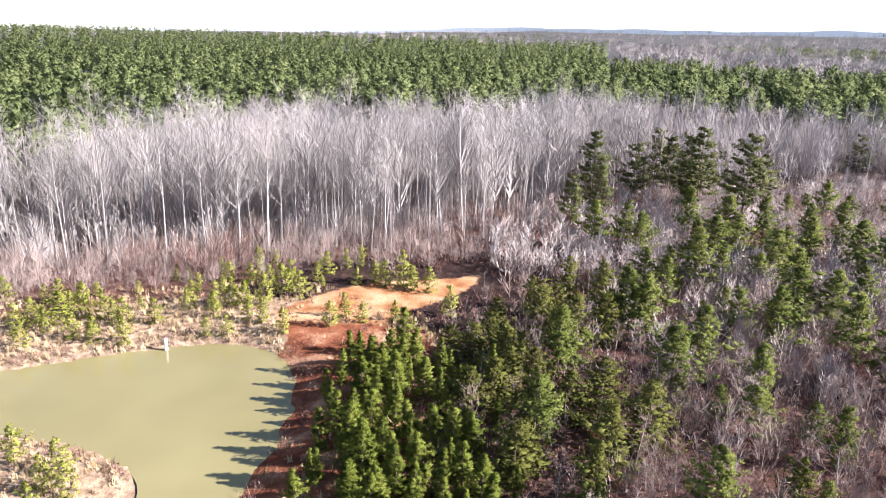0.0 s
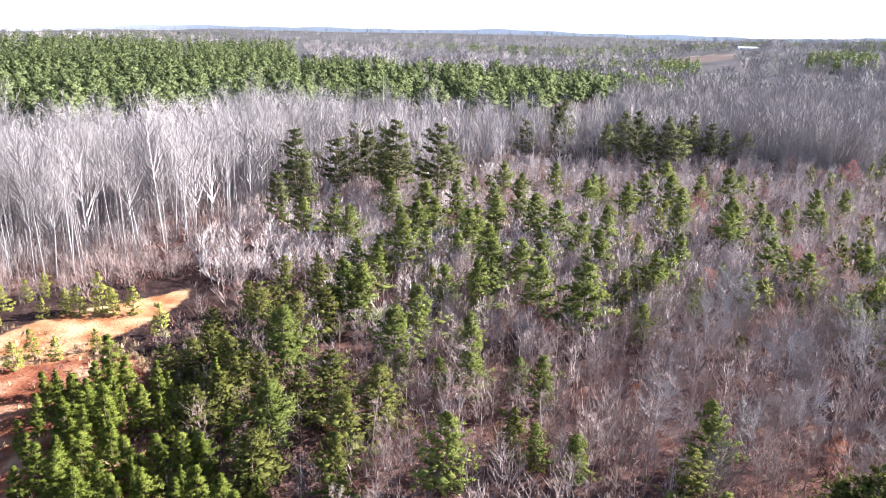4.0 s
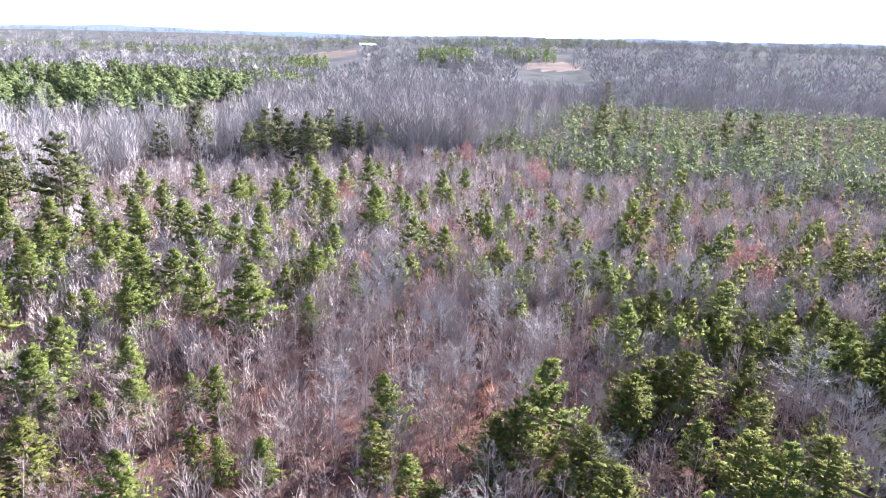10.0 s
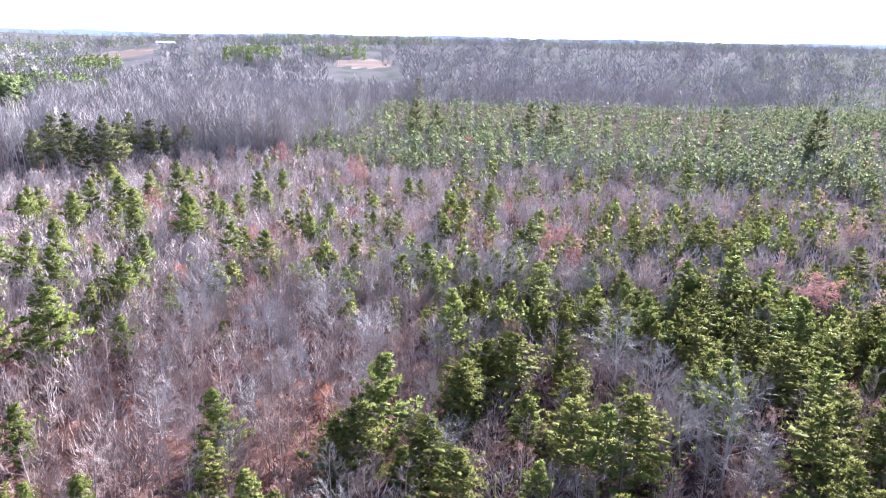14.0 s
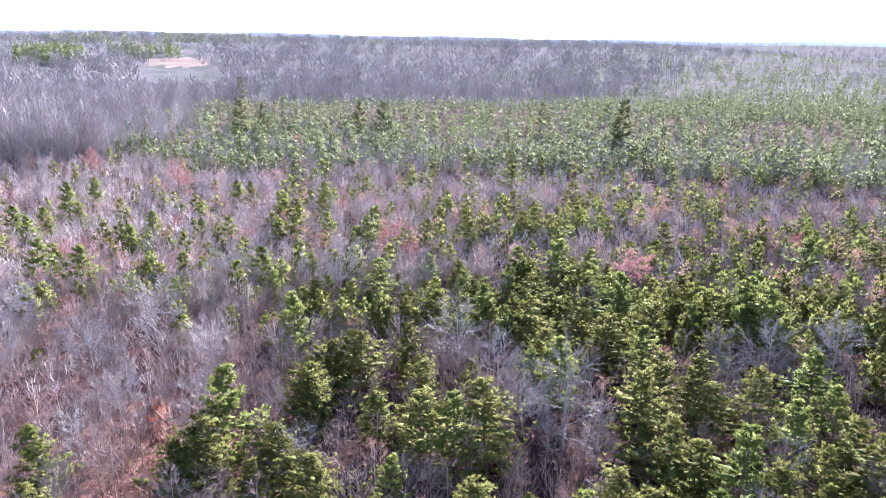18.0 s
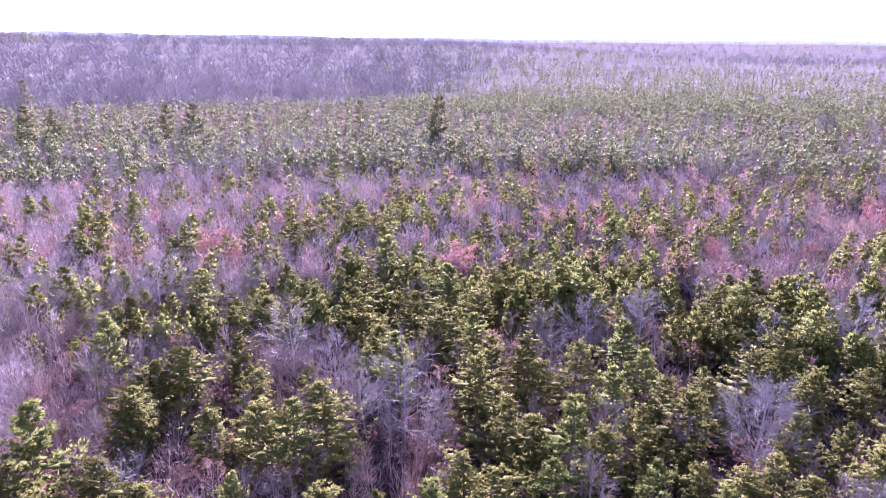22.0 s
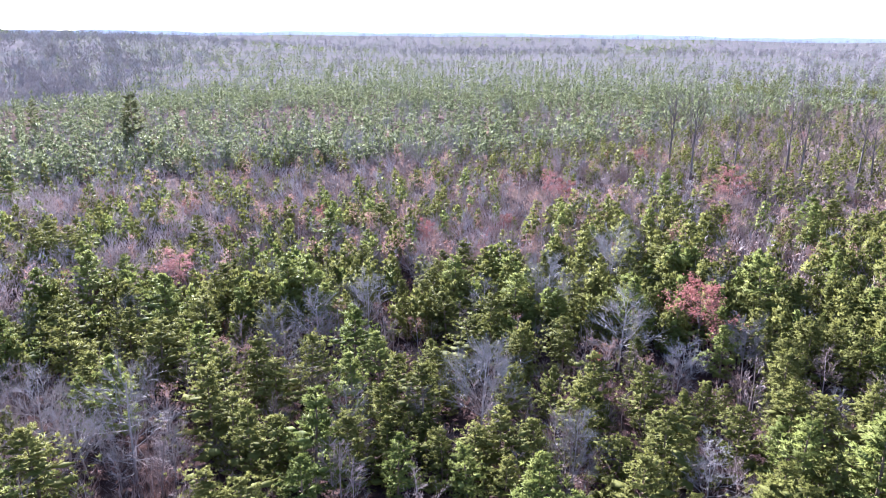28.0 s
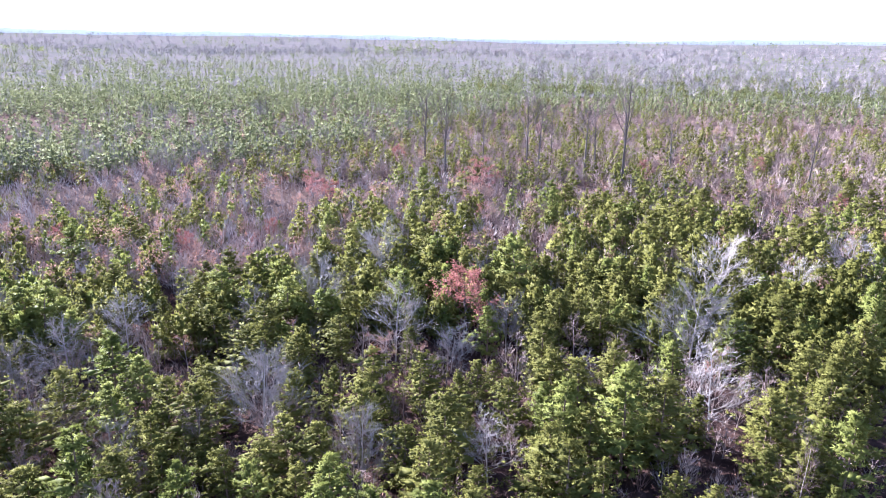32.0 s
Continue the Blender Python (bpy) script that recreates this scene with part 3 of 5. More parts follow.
LOBLOLLY += [(73.5, 102.7, 6), (74.4, 104.3, 7), (75.1, 51.0, 5), (75.3, 83.1, 6.5), (76.6, 42.5, 5), (79.7, 86.4, 6), (82.1, 47.9, 7), (86.4, 151.6, 7), (90.4, 89.8, 8), (90.7, 96.7, 7), (92.9, 93.9, 6), (95.7, 78.3, 8), (95.9, 81.4, 7), (102.7, 96.8, 6), (105.5, 41.4, 6), (106.4, 79.4, 8), (107.0, 45.6, 8), (109.0, 106.9, 7), (110.4, 54.4, 7), (110.8, 63.4, 8), (112.2, 100.3, 5), (112.9, 58.8, 7), (114.4, 43.1, 6), (127.6, 39.5, 7), (128.1, 105.0, 7), (134.6, 73.0, 8), (136.2, 137.8, 8), (141.8, 68.0, 6), (144.1, 84.9, 8.5), (144.2, 91.7, 7)]
LOBLOLLY += [(146.2, 136.1, 7), (146.7, 128.8, 7), (148.7, 97.0, 7), (149.5, 112.2, 5), (154.1, 50.0, 9), (154.2, 53.1, 8), (169.1, 58.0, 4)]
SCRUB_PINE = []
SCRUB_PINE += [(1.0, 63.5, 6), (2.8, 53.6, 7), (3.0, 62.9, 7), (4.4, 66.5, 7), (4.7, 72.6, 6), (4.8, 55.6, 7), (5.7, 62.5, 7), (6.1, 58.5, 7), (7.0, 45.3, 7), (7.1, 61.6, 7), (8.0, 46.9, 6), (8.3, 58.4, 7), (11.5, 54.2, 7), (14.2, 72.9, 8), (14.3, 55.8, 8), (14.6, 43.4, 7), (15.5, 48.4, 8), (18.6, 52.4, 6), (30.9, 48.4, 5), (46.2, 45.5, 5.5), (52.3, 40.8, 4), (57.6, 45.6, 6), (60.2, 46.2, 7), (60.3, 88.4, 3.5), (63.6, 43.1, 5), (65.8, 47.3, 5), (66.2, 45.5, 6), (67.7, 120.5, 6), (68.8, 120.0, 6), (68.9, 41.2, 6)]
SCRUB_PINE += [(69.2, 52.9, 6.5), (69.5, 54.3, 6.5), (70.5, 59.2, 6), (70.9, 123.3, 6), (71.0, 137.6, 6), (71.5, 60.1, 6), (73.2, 61.3, 6.5), (73.7, 59.4, 7), (74.8, 51.5, 5), (77.8, 64.1, 6), (78.7, 56.6, 6), (79.0, 48.5, 6.5), (79.5, 105.4, 6), (80.1, 74.7, 6), (82.9, 76.9, 5), (83.1, 104.2, 6), (83.8, 59.0, 4.5), (84.3, 108.6, 6), (84.9, 48.6, 7.5), (87.3, 108.9, 6.5), (88.4, 114.7, 6), (88.5, 70.5, 7), (88.7, 78.0, 7), (89.4, 109.3, 6), (89.5, 63.8, 6), (90.4, 105.7, 6), (90.7, 62.2, 5), (92.7, 74.2, 6), (93.7, 65.0, 4), (94.5, 69.0, 6)]
SCRUB_PINE += [(94.9, 66.1, 7), (96.0, 101.6, 5), (97.4, 41.5, 6), (98.3, 54.3, 7), (98.4, 77.1, 6), (98.6, 109.4, 6), (98.7, 73.3, 6.5), (99.4, 82.9, 6), (99.6, 58.3, 7), (99.9, 50.9, 6), (100.0, 39.8, 6), (100.4, 86.0, 6), (101.2, 47.1, 7), (102.3, 58.9, 7), (103.4, 76.1, 6), (103.7, 46.9, 6), (103.8, 56.7, 6), (107.0, 59.0, 7), (107.9, 77.0, 6), (110.0, 46.1, 6), (113.2, 114.2, 6), (114.4, 55.0, 6.5), (116.7, 51.9, 7), (117.6, 79.9, 6), (118.2, 56.9, 6), (118.4, 44.9, 5), (118.7, 71.8, 6), (120.0, 89.1, 6.5), (121.0, 63.3, 6.5), (121.3, 45.6, 5)]
SCRUB_PINE += [(122.5, 68.8, 7), (123.8, 46.6, 6), (124.5, 41.7, 5), (124.7, 53.8, 6), (125.3, 61.5, 6), (125.6, 63.2, 6), (126.9, 45.3, 6), (129.0, 65.2, 6), (130.0, 101.0, 6), (130.8, 50.1, 6.5), (131.6, 56.6, 6.5), (133.7, 96.2, 6), (134.5, 45.9, 5), (135.9, 56.5, 6), (136.5, 91.8, 6), (136.6, 41.7, 6.5), (138.1, 47.3, 7), (140.1, 110.0, 6), (143.2, 85.8, 6), (143.9, 52.1, 6), (146.4, 67.6, 6), (146.6, 63.6, 6.5), (147.0, 43.1, 6), (147.2, 74.7, 6), (147.3, 61.2, 5), (147.5, 58.1, 6), (147.7, 138.0, 6), (147.8, 45.4, 6), (147.9, 73.2, 6), (149.4, 77.2, 5)]
SCRUB_PINE += [(149.5, 41.8, 7), (149.8, 57.0, 6), (149.9, 126.9, 6), (150.4, 91.6, 6), (150.8, 129.6, 6), (151.3, 48.5, 6), (151.3, 72.7, 6.5), (152.3, 122.9, 6), (152.6, 136.4, 5), (152.7, 64.4, 5), (152.8, 60.0, 6), (154.9, 110.1, 7), (156.2, 79.3, 7), (156.5, 119.8, 7), (157.1, 52.0, 7.5), (158.4, 137.0, 7), (158.9, 99.8, 6), (158.9, 44.7, 4), (161.2, 87.9, 6), (162.1, 101.7, 7), (162.1, 44.8, 4), (165.0, 78.8, 7), (165.3, 53.6, 7), (165.4, 116.6, 6), (166.3, 131.0, 6), (166.4, 56.3, 7), (166.6, 82.4, 5), (167.4, 67.0, 7), (167.8, 156.9, 7), (168.7, 51.1, 5)]
SCRUB_PINE += [(169.1, 60.2, 8), (169.3, 146.6, 7), (169.6, 68.6, 7), (170.7, 76.1, 7)]
SHORE_PINE = []
SHORE_PINE += [(-34.8, 56.2, 3), (-34.4, 47.5, 3), (-33.3, 50.7, 3), (-33.3, 81.8, 3.5), (-33.1, 77.9, 3), (-32.2, 82.8, 3.5), (-32.0, 52.4, 3), (-31.7, 49.0, 3), (-31.4, 80.9, 3), (-30.3, 81.9, 4), (-29.6, 77.9, 3), (-28.6, 83.5, 4), (-28.3, 76.2, 3), (-27.3, 82.2, 3.5), (-26.1, 75.0, 3), (-26.0, 78.7, 3.5), (-23.7, 78.8, 3), (-19.9, 74.0, 2.5), (-19.0, 81.2, 3.5), (-18.3, 73.6, 2.5), (-17.7, 82.1, 3.5), (-16.7, 80.4, 3.5), (-15.3, 75.7, 3), (-15.1, 81.6, 4), (-13.7, 72.4, 3), (-13.6, 84.6, 4), (-12.8, 86.2, 4), (-12.1, 83.2, 3.5), (-9.7, 73.5, 3), (-8.4, 76.2, 3)]
SHORE_PINE += [(-7.3, 86.8, 2.5), (-6.9, 74.4, 2.5), (-5.8, 87.9, 3), (-4.9, 86.5, 3.5), (-4.0, 75.0, 2.5), (-3.3, 86.5, 5), (-2.6, 85.2, 3.5), (-1.1, 84.8, 3.5), (0.7, 76.9, 4)]
TALL_PINE = []
TALL_PINE += [(10.4, 114.8, 10), (12.1, 132.1, 15), (12.6, 121.9, 11), (16.7, 149.6, 14), (19.2, 139.9, 14), (20.1, 135.9, 16), (23.4, 130.9, 16), (33.0, 195.2, 14), (33.5, 210.5, 15), (39.1, 187.4, 14), (40.0, 177.7, 12), (41.3, 179.9, 14), (42.3, 183.4, 12), (43.1, 194.9, 13), (64.8, 225.6, 14), (73.9, 238.9, 13), (75.9, 229.4, 14), (94.3, 219.7, 11), (94.8, 226.2, 16)]
RED_OAK = []
RED_OAK += [(44.2, 133.6, 4.5), (54.0, 182.4, 5), (59.9, 152.0, 6), (69.1, 210.4, 4), (76.3, 102.7, 5), (96.9, 92.4, 5), (127.1, 148.6, 4.5), (128.5, 140.0, 4.5), (134.1, 188.5, 4), (140.8, 150.4, 6), (153.7, 181.2, 3.5), (161.8, 189.9, 4), (167.7, 151.4, 3.5)]
RUSSET_OAK = (139.7, 74.0, 7.2)
ORANGE_SHRUB = []
ORANGE_SHRUB += [(41.2, 60.3, 2.5), (45.9, 91.5, 4), (51.2, 84.3, 3.5), (56.7, 57.3, 3)]
BROWN_OAK = []
BROWN_OAK += [(6.7, 48.1, 4), (6.8, 56.6, 3), (11.3, 44.0, 4), (21.5, 47.5, 4), (22.8, 61.5, 4), (26.0, 51.7, 5), (53.5, 52.3, 4), (55.5, 90.5, 6), (61.1, 104.3, 5), (66.4, 137.4, 5), (67.7, 92.1, 4), (68.8, 105.4, 5), (69.3, 113.7, 5), (91.9, 139.1, 5), (96.8, 124.5, 5), (97.0, 93.4, 4), (97.2, 114.2, 5), (106.8, 120.6, 4), (115.0, 105.4, 3.5), (115.9, 122.5, 4), (116.3, 69.3, 4), (125.1, 69.6, 4), (144.8, 136.6, 4)]
PALE_TREE = []
PALE_TREE += [(43.0, 54.3, 5), (43.8, 62.8, 5), (46.1, 71.5, 6), (47.3, 81.9, 6), (50.5, 53.5, 5), (52.3, 68.4, 6), (54.1, 58.9, 5), (57.2, 72.8, 7), (59.9, 55.5, 5), (61.1, 67.3, 5), (63.2, 88.5, 6), (66.2, 54.6, 4), (67.3, 45.6, 5), (69.8, 62.1, 4), (72.2, 84.2, 7), (82.4, 65.8, 6.5), (85.7, 58.8, 6), (88.4, 53.4, 5), (91.9, 50.7, 8), (104.6, 66.7, 4), (106.7, 59.8, 5), (107.7, 70.2, 5.5), (112.0, 74.3, 6), (122.0, 53.8, 6.5), (122.2, 58.7, 5), (127.4, 78.2, 7), (130.5, 45.9, 5), (132.4, 89.2, 7), (133.7, 66.9, 7), (138.6, 64.4, 4)]
PALE_TREE += [(142.2, 46.5, 4.5), (150.5, 60.8, 4), (158.6, 69.8, 8), (160.2, 87.7, 8), (160.9, 59.1, 6.5), (165.8, 94.4, 6), (168.8, 109.9, 6)]
LONE_TREE = [(123.3, 268.0, 11.0), (123.9, 272.0, 9.0), (136.2, 183.0, 19.0), (137.9, 172.0, 19.5), (140.9, 190.0, 15.5), (144.5, 187.0, 19.3), (145.4, 184.0, 16.6), (146.4, 200.0, 13.5), (149.1, 180.0, 18.0), (149.9, 190.0, 15.5), (152.1, 165.0, 23.5), (155.6, 200.0, 16.0), (165.3, 170.0, 17.0)]

taken = []


def put(kinds, rows, category, labels, group, h0, seed, wide=(0.9, 1.15)):
    rng = np.random.default_rng(seed)
    for az, d, h in rows:
        x, y = ring(az, d)
        m = Matrix.LocRotScale((x, y, height(x, y) - 0.05), Euler((0, 0, rng.uniform(0, 6.28))), None)
        k = int(rng.integers(0, len(kinds)))
        w = rng.uniform(*wide)
        ob = copy_thing(kinds[k], m @ Matrix.Diagonal((w * h / h0, w * h / h0, h / h0, 1)))
        tagged(ob, labels, category, group)
        taken.append((x, y))


def thing(name, parts):
    ob = new(name)
    for pname, shape, mat, label in parts:
        part(pname, shape, mat, ob, label)
    return ob


def drop(obs):
    for ob in obs:
        for o in (*ob.children_recursive, ob):
            bpy.data.objects.remove(o)


def pine_kind(name, n, mat, seed, **kw):
    made = []
    for k in range(n):
        t, c = pine_shapes(seed + k, **kw)
        made.append(thing(name, [("trunk", t, PINEBARK, "reddish-brown pine trunk with its limbs"), ("crown", c, mat, "")]))
    return made


lob = pine_kind("loblolly_pine", 7, NEEDLE, 10, whorls=13, arms=5, tufts=6, blades=14, radius=0.28, length=0.34, width=0.065, low=0.12, taper=0.75, gap=0.24, rise=0.7, ragged=0.45, bunch=0.42)
scr = pine_kind("scrub_pine", 7, SCRUB, 30, whorls=14, arms=5, tufts=9, blades=11, length=0.3, width=0.065, radius=0.34, low=0.05, rise=0.75, ragged=0.55, gap=0.25, taper=0.65, spray=0.34, sag=0.12, bunch=0.35)
sho = pine_kind("shore_pine", 4, SHORE, 50, whorls=7, arms=5, tufts=4, blades=16, length=0.55, width=0.1, radius=0.36, low=0.05)
tal = pine_kind("tall_pine", 5, DARKPINE, 70, h=14, whorls=11, arms=5, tufts=9, blades=12, length=0.55, width=0.13, radius=0.23, low=0.27, rise=0.4, ragged=0.4, taper=0.6, core=2)
sun_lob = pine_kind("loblolly_pine", 5, SUNNY, 16, whorls=9, arms=6, tufts=6, blades=14, radius=0.2, length=0.4, width=0.07, low=0.06, taper=0.9, rise=0.75, ragged=0.3, bunch=0.45)
by_pond = [(a, q, h * 0.76) for a, q, h in LOBLOLLY if a < 6]
put(sun_lob, by_pond, "pine tree", "young loblolly pine with bright green tufted needles", "loblolly pines", 7, 1, (1.25, 1.6))
bank = [(math.degrees(math.atan2(x0 + 1.9 * math.sin(k * 2.7 + x0), 40 + 2.1 * k)), math.hypot(x0, 40 + 2.1 * k), h0 - 0.6 + 2.2 * math.sin(k * 1.9 + x0) ** 2) for x0, h0 in ((-7.6, 2.8), (-5.4, 3.8)) for k in range(13)]
put(sun_lob, bank, "pine tree", "young loblolly pine on the red bank of the pond", "loblolly pines", 7, 12, (1.3, 1.6))
put(lob, [r for r in LOBLOLLY if r[0] >= 6], "pine tree", "young loblolly pine with bright green tufted needles", "loblolly pines", 7, 11, (1.15, 1.55))
put(scr, [(a, q, h * (0.74 if a < 16 else 1.0)) for a, q, h in SCRUB_PINE], "pine tree", "bushy olive-green scrub pine in the thicket", "scrub pines", 7, 2, (1.15, 1.6))
put(sho, SHORE_PINE, "pine tree", "small yellow-green pine in dry grass by the pond", "shore pines", 7, 3)
TALL_PINE += [(36.8, 186, 11), (38.2, 192, 13), (44.5, 194, 11), (45.6, 196, 10), (47.0, 200, 9.5), (15.2, 138, 12), (17.8, 146, 13), (24.6, 150, 11), (30.5, 190, 11), (64.9, 392, 16), (66.5, 240, 12), (88.5, 260, 12)]
put(tal, TALL_PINE, "pine tree", "tall dark pine with a bare lower trunk", "tall pines", 14, 4)


def bare_kind(name, n, mat, seed, leaves=None, count=0, size=0.16, **kw):
    made = []
    for k in range(n):
        t, b, ends = bare_shapes(seed + k, **kw)
        parts = [("trunk", t, mat, ""), ("crown", b, mat, "leafless twiggy crown")]
        if leaves:
            parts.append(("foliage", leaf_shape(ends, seed + k, count, size, 0.12), leaves, ""))
        made.append(thing(name, parts))
    return made


pal = bare_kind("bare_tree", 5, ASH, 100, boughs=20, forks=8, twigs=8, low=0.1, spread=0.44, up=0.45, r0=0.0075, tw=0.011, twig=0.8)
white_bare = bare_kind("bare_tree", 5, PALE, 105, boughs=22, forks=9, twigs=8, low=0.1, spread=0.46, up=0.4, r0=0.009, tw=0.012, twig=0.8)
red = bare_kind("red_oak", 3, DARKBARK, 120, RED, 3600, 0.15, boughs=13, forks=7, twigs=4, low=0.1, spread=0.5, up=0.45)
russet = bare_kind("russet_oak", 1, DARKBARK, 126, RUSSET, 3600, 0.15, boughs=13, forks=7, twigs=4, low=0.2, spread=0.5, up=0.5)
ora = bare_kind("orange_shrub", 2, DARKBARK, 130, ORANGE, 1000, 0.17, boughs=10, forks=5, twigs=3, low=0.08, spread=0.4, up=0.8, stems=2)
bro = bare_kind("brown_oak", 3, GREY, 140, BROWN, 1500, 0.1, boughs=11, forks=5, twigs=4, low=0.1, spread=0.42, up=0.6)
lon = bare_kind("tall_bare_tree", 5, DARKBARK, 150, h=16, boughs=11, forks=6, twigs=6, low=0.34, spread=0.5, up=1.25, r0=0.014, tw=0.018)
put(white_bare, [(a, q, h * 1.15) for a, q, h in PALE_TREE], "bare tree", "leafless pale grey hardwood with spreading twigs", "pale bare trees", 7, 5, (1.0, 1.25))
put(red, [(a, q, h * 1.2) for a, q, h in RED_OAK], "oak tree", "small oak holding dull red autumn leaves", "red oaks", 7, 6, (1.0, 1.3))
put(russet, [RUSSET_OAK], "oak tree", "small oak with bright russet leaves among the pines", "red oaks", 7, 61, (1.25, 1.3))
taken.extend([ring(139.7, q) for q in (71.0, 67.5, 64.0, 61.0)])
put(ora, ORANGE_SHRUB, "shrub", "low shrub with rusty orange leaves", "orange shrubs", 7, 7)
put(bro, BROWN_OAK, "oak tree", "young oak with withered tan leaves", "brown oaks", 7, 8)
put(lon, LONE_TREE, "bare tree", "tall leafless hardwood standing over the thicket", "tall bare trees", 16, 9)

# ================= woods that fill the land =================
EDGE_AZ = [-45, -20, -4, 3.6, 10, 18.7, 32, 48, 56, 60]
EDGE_D = [97, 99, 101, 108, 130, 149, 182, 192, 195, 215]
PINE_AZ = [-45, -31, -24, -17, -8, 0, 8, 17, 31, 36]
PINE_D = [118, 124, 150, 186, 190, 178, 195, 222, 230, 300]


def free(x, y, gap):
    if not taken:
        return np.ones(len(x), bool)
    t = np.array(taken)
    ok = np.ones(len(x), bool)
    for i in range(0, len(x), 2000):
        q = np.hypot(x[i:i + 2000, None] - t[:, 0], y[i:i + 2000, None] - t[:, 1]).min(1)
        ok[i:i + 2000] = q > gap
    return ok


def scatter(seed, n, az0, az1, d0, d1, far=False):
    """Points over a sector: even over the ground, or (far) evenly thinning with distance."""
    rng = np.random.default_rng(seed)
    az = rng.uniform(az0, az1, n)
    k = rng.random(n)
    d = 1 / (1 / d1 + k * (1 / d0 - 1 / d1)) if far else np.sqrt(d0 * d0 + k * (d1 * d1 - d0 * d0))
    return az, d, rng


def patch(x, y, s):
    return np.sin(x / s + 1.3) * np.sin(y / s * 0.9 + 0.4) + 0.6 * np.sin(x / s * 2.1 + y / s * 1.7) + 0.4 * np.sin(y / s * 3.3 - x / s * 2.9 + 2)


def clear(az, d, pond=2.0, clay=0.5):
    x, y = ring(az, d)
    ok = ~in_field(az, d)
    near = (d < 140) & (x < 30)
    ok[near] &= (outside(POND_R, x[near], y[near]) > pond) & (outside(CLAY_R, x[near], y[near]) > clay)
    return ok


def lobed_pine(seed, lobes, per, radius=0.22, low=0.1, size=0.05, lump=0.45, taper=0.6, heart=0.7, form=OCTA, lift=0.3):
    """A pine for the middle distance and beyond, one unit high: uneven lobes of needle brushes on one stem."""
    rng = np.random.default_rng(seed)
    s, ns = Shape(), []
    s.tube([(0, 0, 0), (0, 0, 0.9)], [0.012, 0.004], 3)
    ns += [(math.cos(2.1 * k), math.sin(2.1 * k), 0.2) for k in range(6)]
    turn = rng.uniform(0, 6.283)
    for i in range(lobes):
        v = (i + rng.uniform(0.1, 0.9)) / lobes
        a = turn + i * 2.4 + rng.uniform(-0.7, 0.7)
        full = radius * (min(1, 0.6 + 1.5 * v) * (1 - v) ** taper + 0.03)
        r = full * rng.uniform(0.3, 0.72)
        ball = full * lump * rng.uniform(0.8, 1.35) + 0.01
        c = np.array((math.cos(a) * r, math.sin(a) * r, low + (0.9 - low) * v))
        side = np.array((math.cos(a), math.sin(a), 0.5))
        if heart:
            ns += clump(s, c, (ball * heart, ball * heart, ball * heart * 0.8), rng, side * 0.8, form, a)
        for j in range(per):
            d = unit(rng.normal(0, 1, 3) + side * 0.6 + np.array((0, 0, 0.45)))
            p = c + d * ball * rng.uniform(0.6, 0.95) * np.array((1, 1, 0.8))
            way = unit(d + np.array((0, 0, 0.5)) + rng.normal(0, 0.4, 3))
            e = unit(np.cross(way, rng.normal(0, 1, 3)))
            z = size * rng.uniform(0.6, 1.3)
            s.tri(p - e * z * 0.5, p + e * z * 0.5, p + way * z * 1.3)
            ns += [unit(d * 0.7 + side * 0.6 + np.array((0, 0, lift)) + rng.normal(0, 0.05, 3))] * 3
    for j in range(6):
        p, e = np.array((0, 0, 0.8 + 0.025 * j)), unit(rng.normal(0, 1, 3) * (1, 1, 0.2))
        z = size * (1.3 - 0.15 * j)
        s.tri(p - e * z * 0.5, p + e * z * 0.5, p + np.array((rng.normal(0, 0.01), rng.normal(0, 0.01), z * 1.4)))
        ns += [(e[0] * 0.3, e[1] * 0.3, 1.0)] * 3
    return (*s.done(), np.array(ns, float))


def bush(seed, n, width, low=0.1, spread=0.36, trunk=0.006, limbs=6):
    """A bare tree with a rounded crown of fine twigs, one unit high."""
    rng = np.random.default_rng(seed)
    s = Shape()
    bend = rng.normal(0, 0.03, 2)
    s.tube([(0, 0, 0), (bend[0], bend[1], 0.55), (bend[0], bend[1] * 1.6, 0.9)], [trunk, trunk * 0.7, trunk * 0.25], 3)
    mid, tall = (1 + low) / 2, (1 - low) / 2
    for i in range(n + limbs):
        a, c = rng.uniform(0, 6.283), rng.uniform(-0.85, 1)
        k = rng.uniform(0.55, 1) if i >= limbs else 0.8
        q = math.sqrt(1 - c * c) * k
        b = np.array((math.cos(a) * q * spread + bend[0], math.sin(a) * q * spread + bend[1], mid + tall * c * k))
        root = np.array((bend[0], bend[1], max(low * 0.8, b[2] - q * spread * 1.3 - 0.08)))
        if i < limbs:
            s.sliver(root, b, trunk * 0.9)
        else:
            way = unit(unit(b - root) + rng.normal(0, 0.24, 3))
            s.sliver(b - way * spread * rng.uniform(0.35, 0.7), b + way * spread * 0.1, width * rng.uniform(0.6, 1.3))
    return s.done()


# tall hardwoods in front of the plantation
HW = dict(h=20, boughs=12, forks=7, twigs=6, low=0.42, spread=0.27, up=1.1, r0=0.0055, tw=0.0085, twig=0.8)
hw = bare_kind("hardwood_tree", 2, PALE, 200, **HW) + bare_kind("hardwood_tree", 4, GREY, 204, **HW)
az, d, rng = scatter(21, 1300, -40, 60, 95, 160)
edge = np.interp(az, EDGE_AZ, EDGE_D)
x, y = ring(az, d)
ok = clear(az, d) & (d > edge) & (d < edge + 34) & free(x, y, 2.5)
rows = [(a, b, float(h)) for a, b, h in zip(az[ok], d[ok], rng.normal(np.interp(az[ok], [-20, 10, 36], [17.3, 18.5, 14.0]), 2.0))][:280]
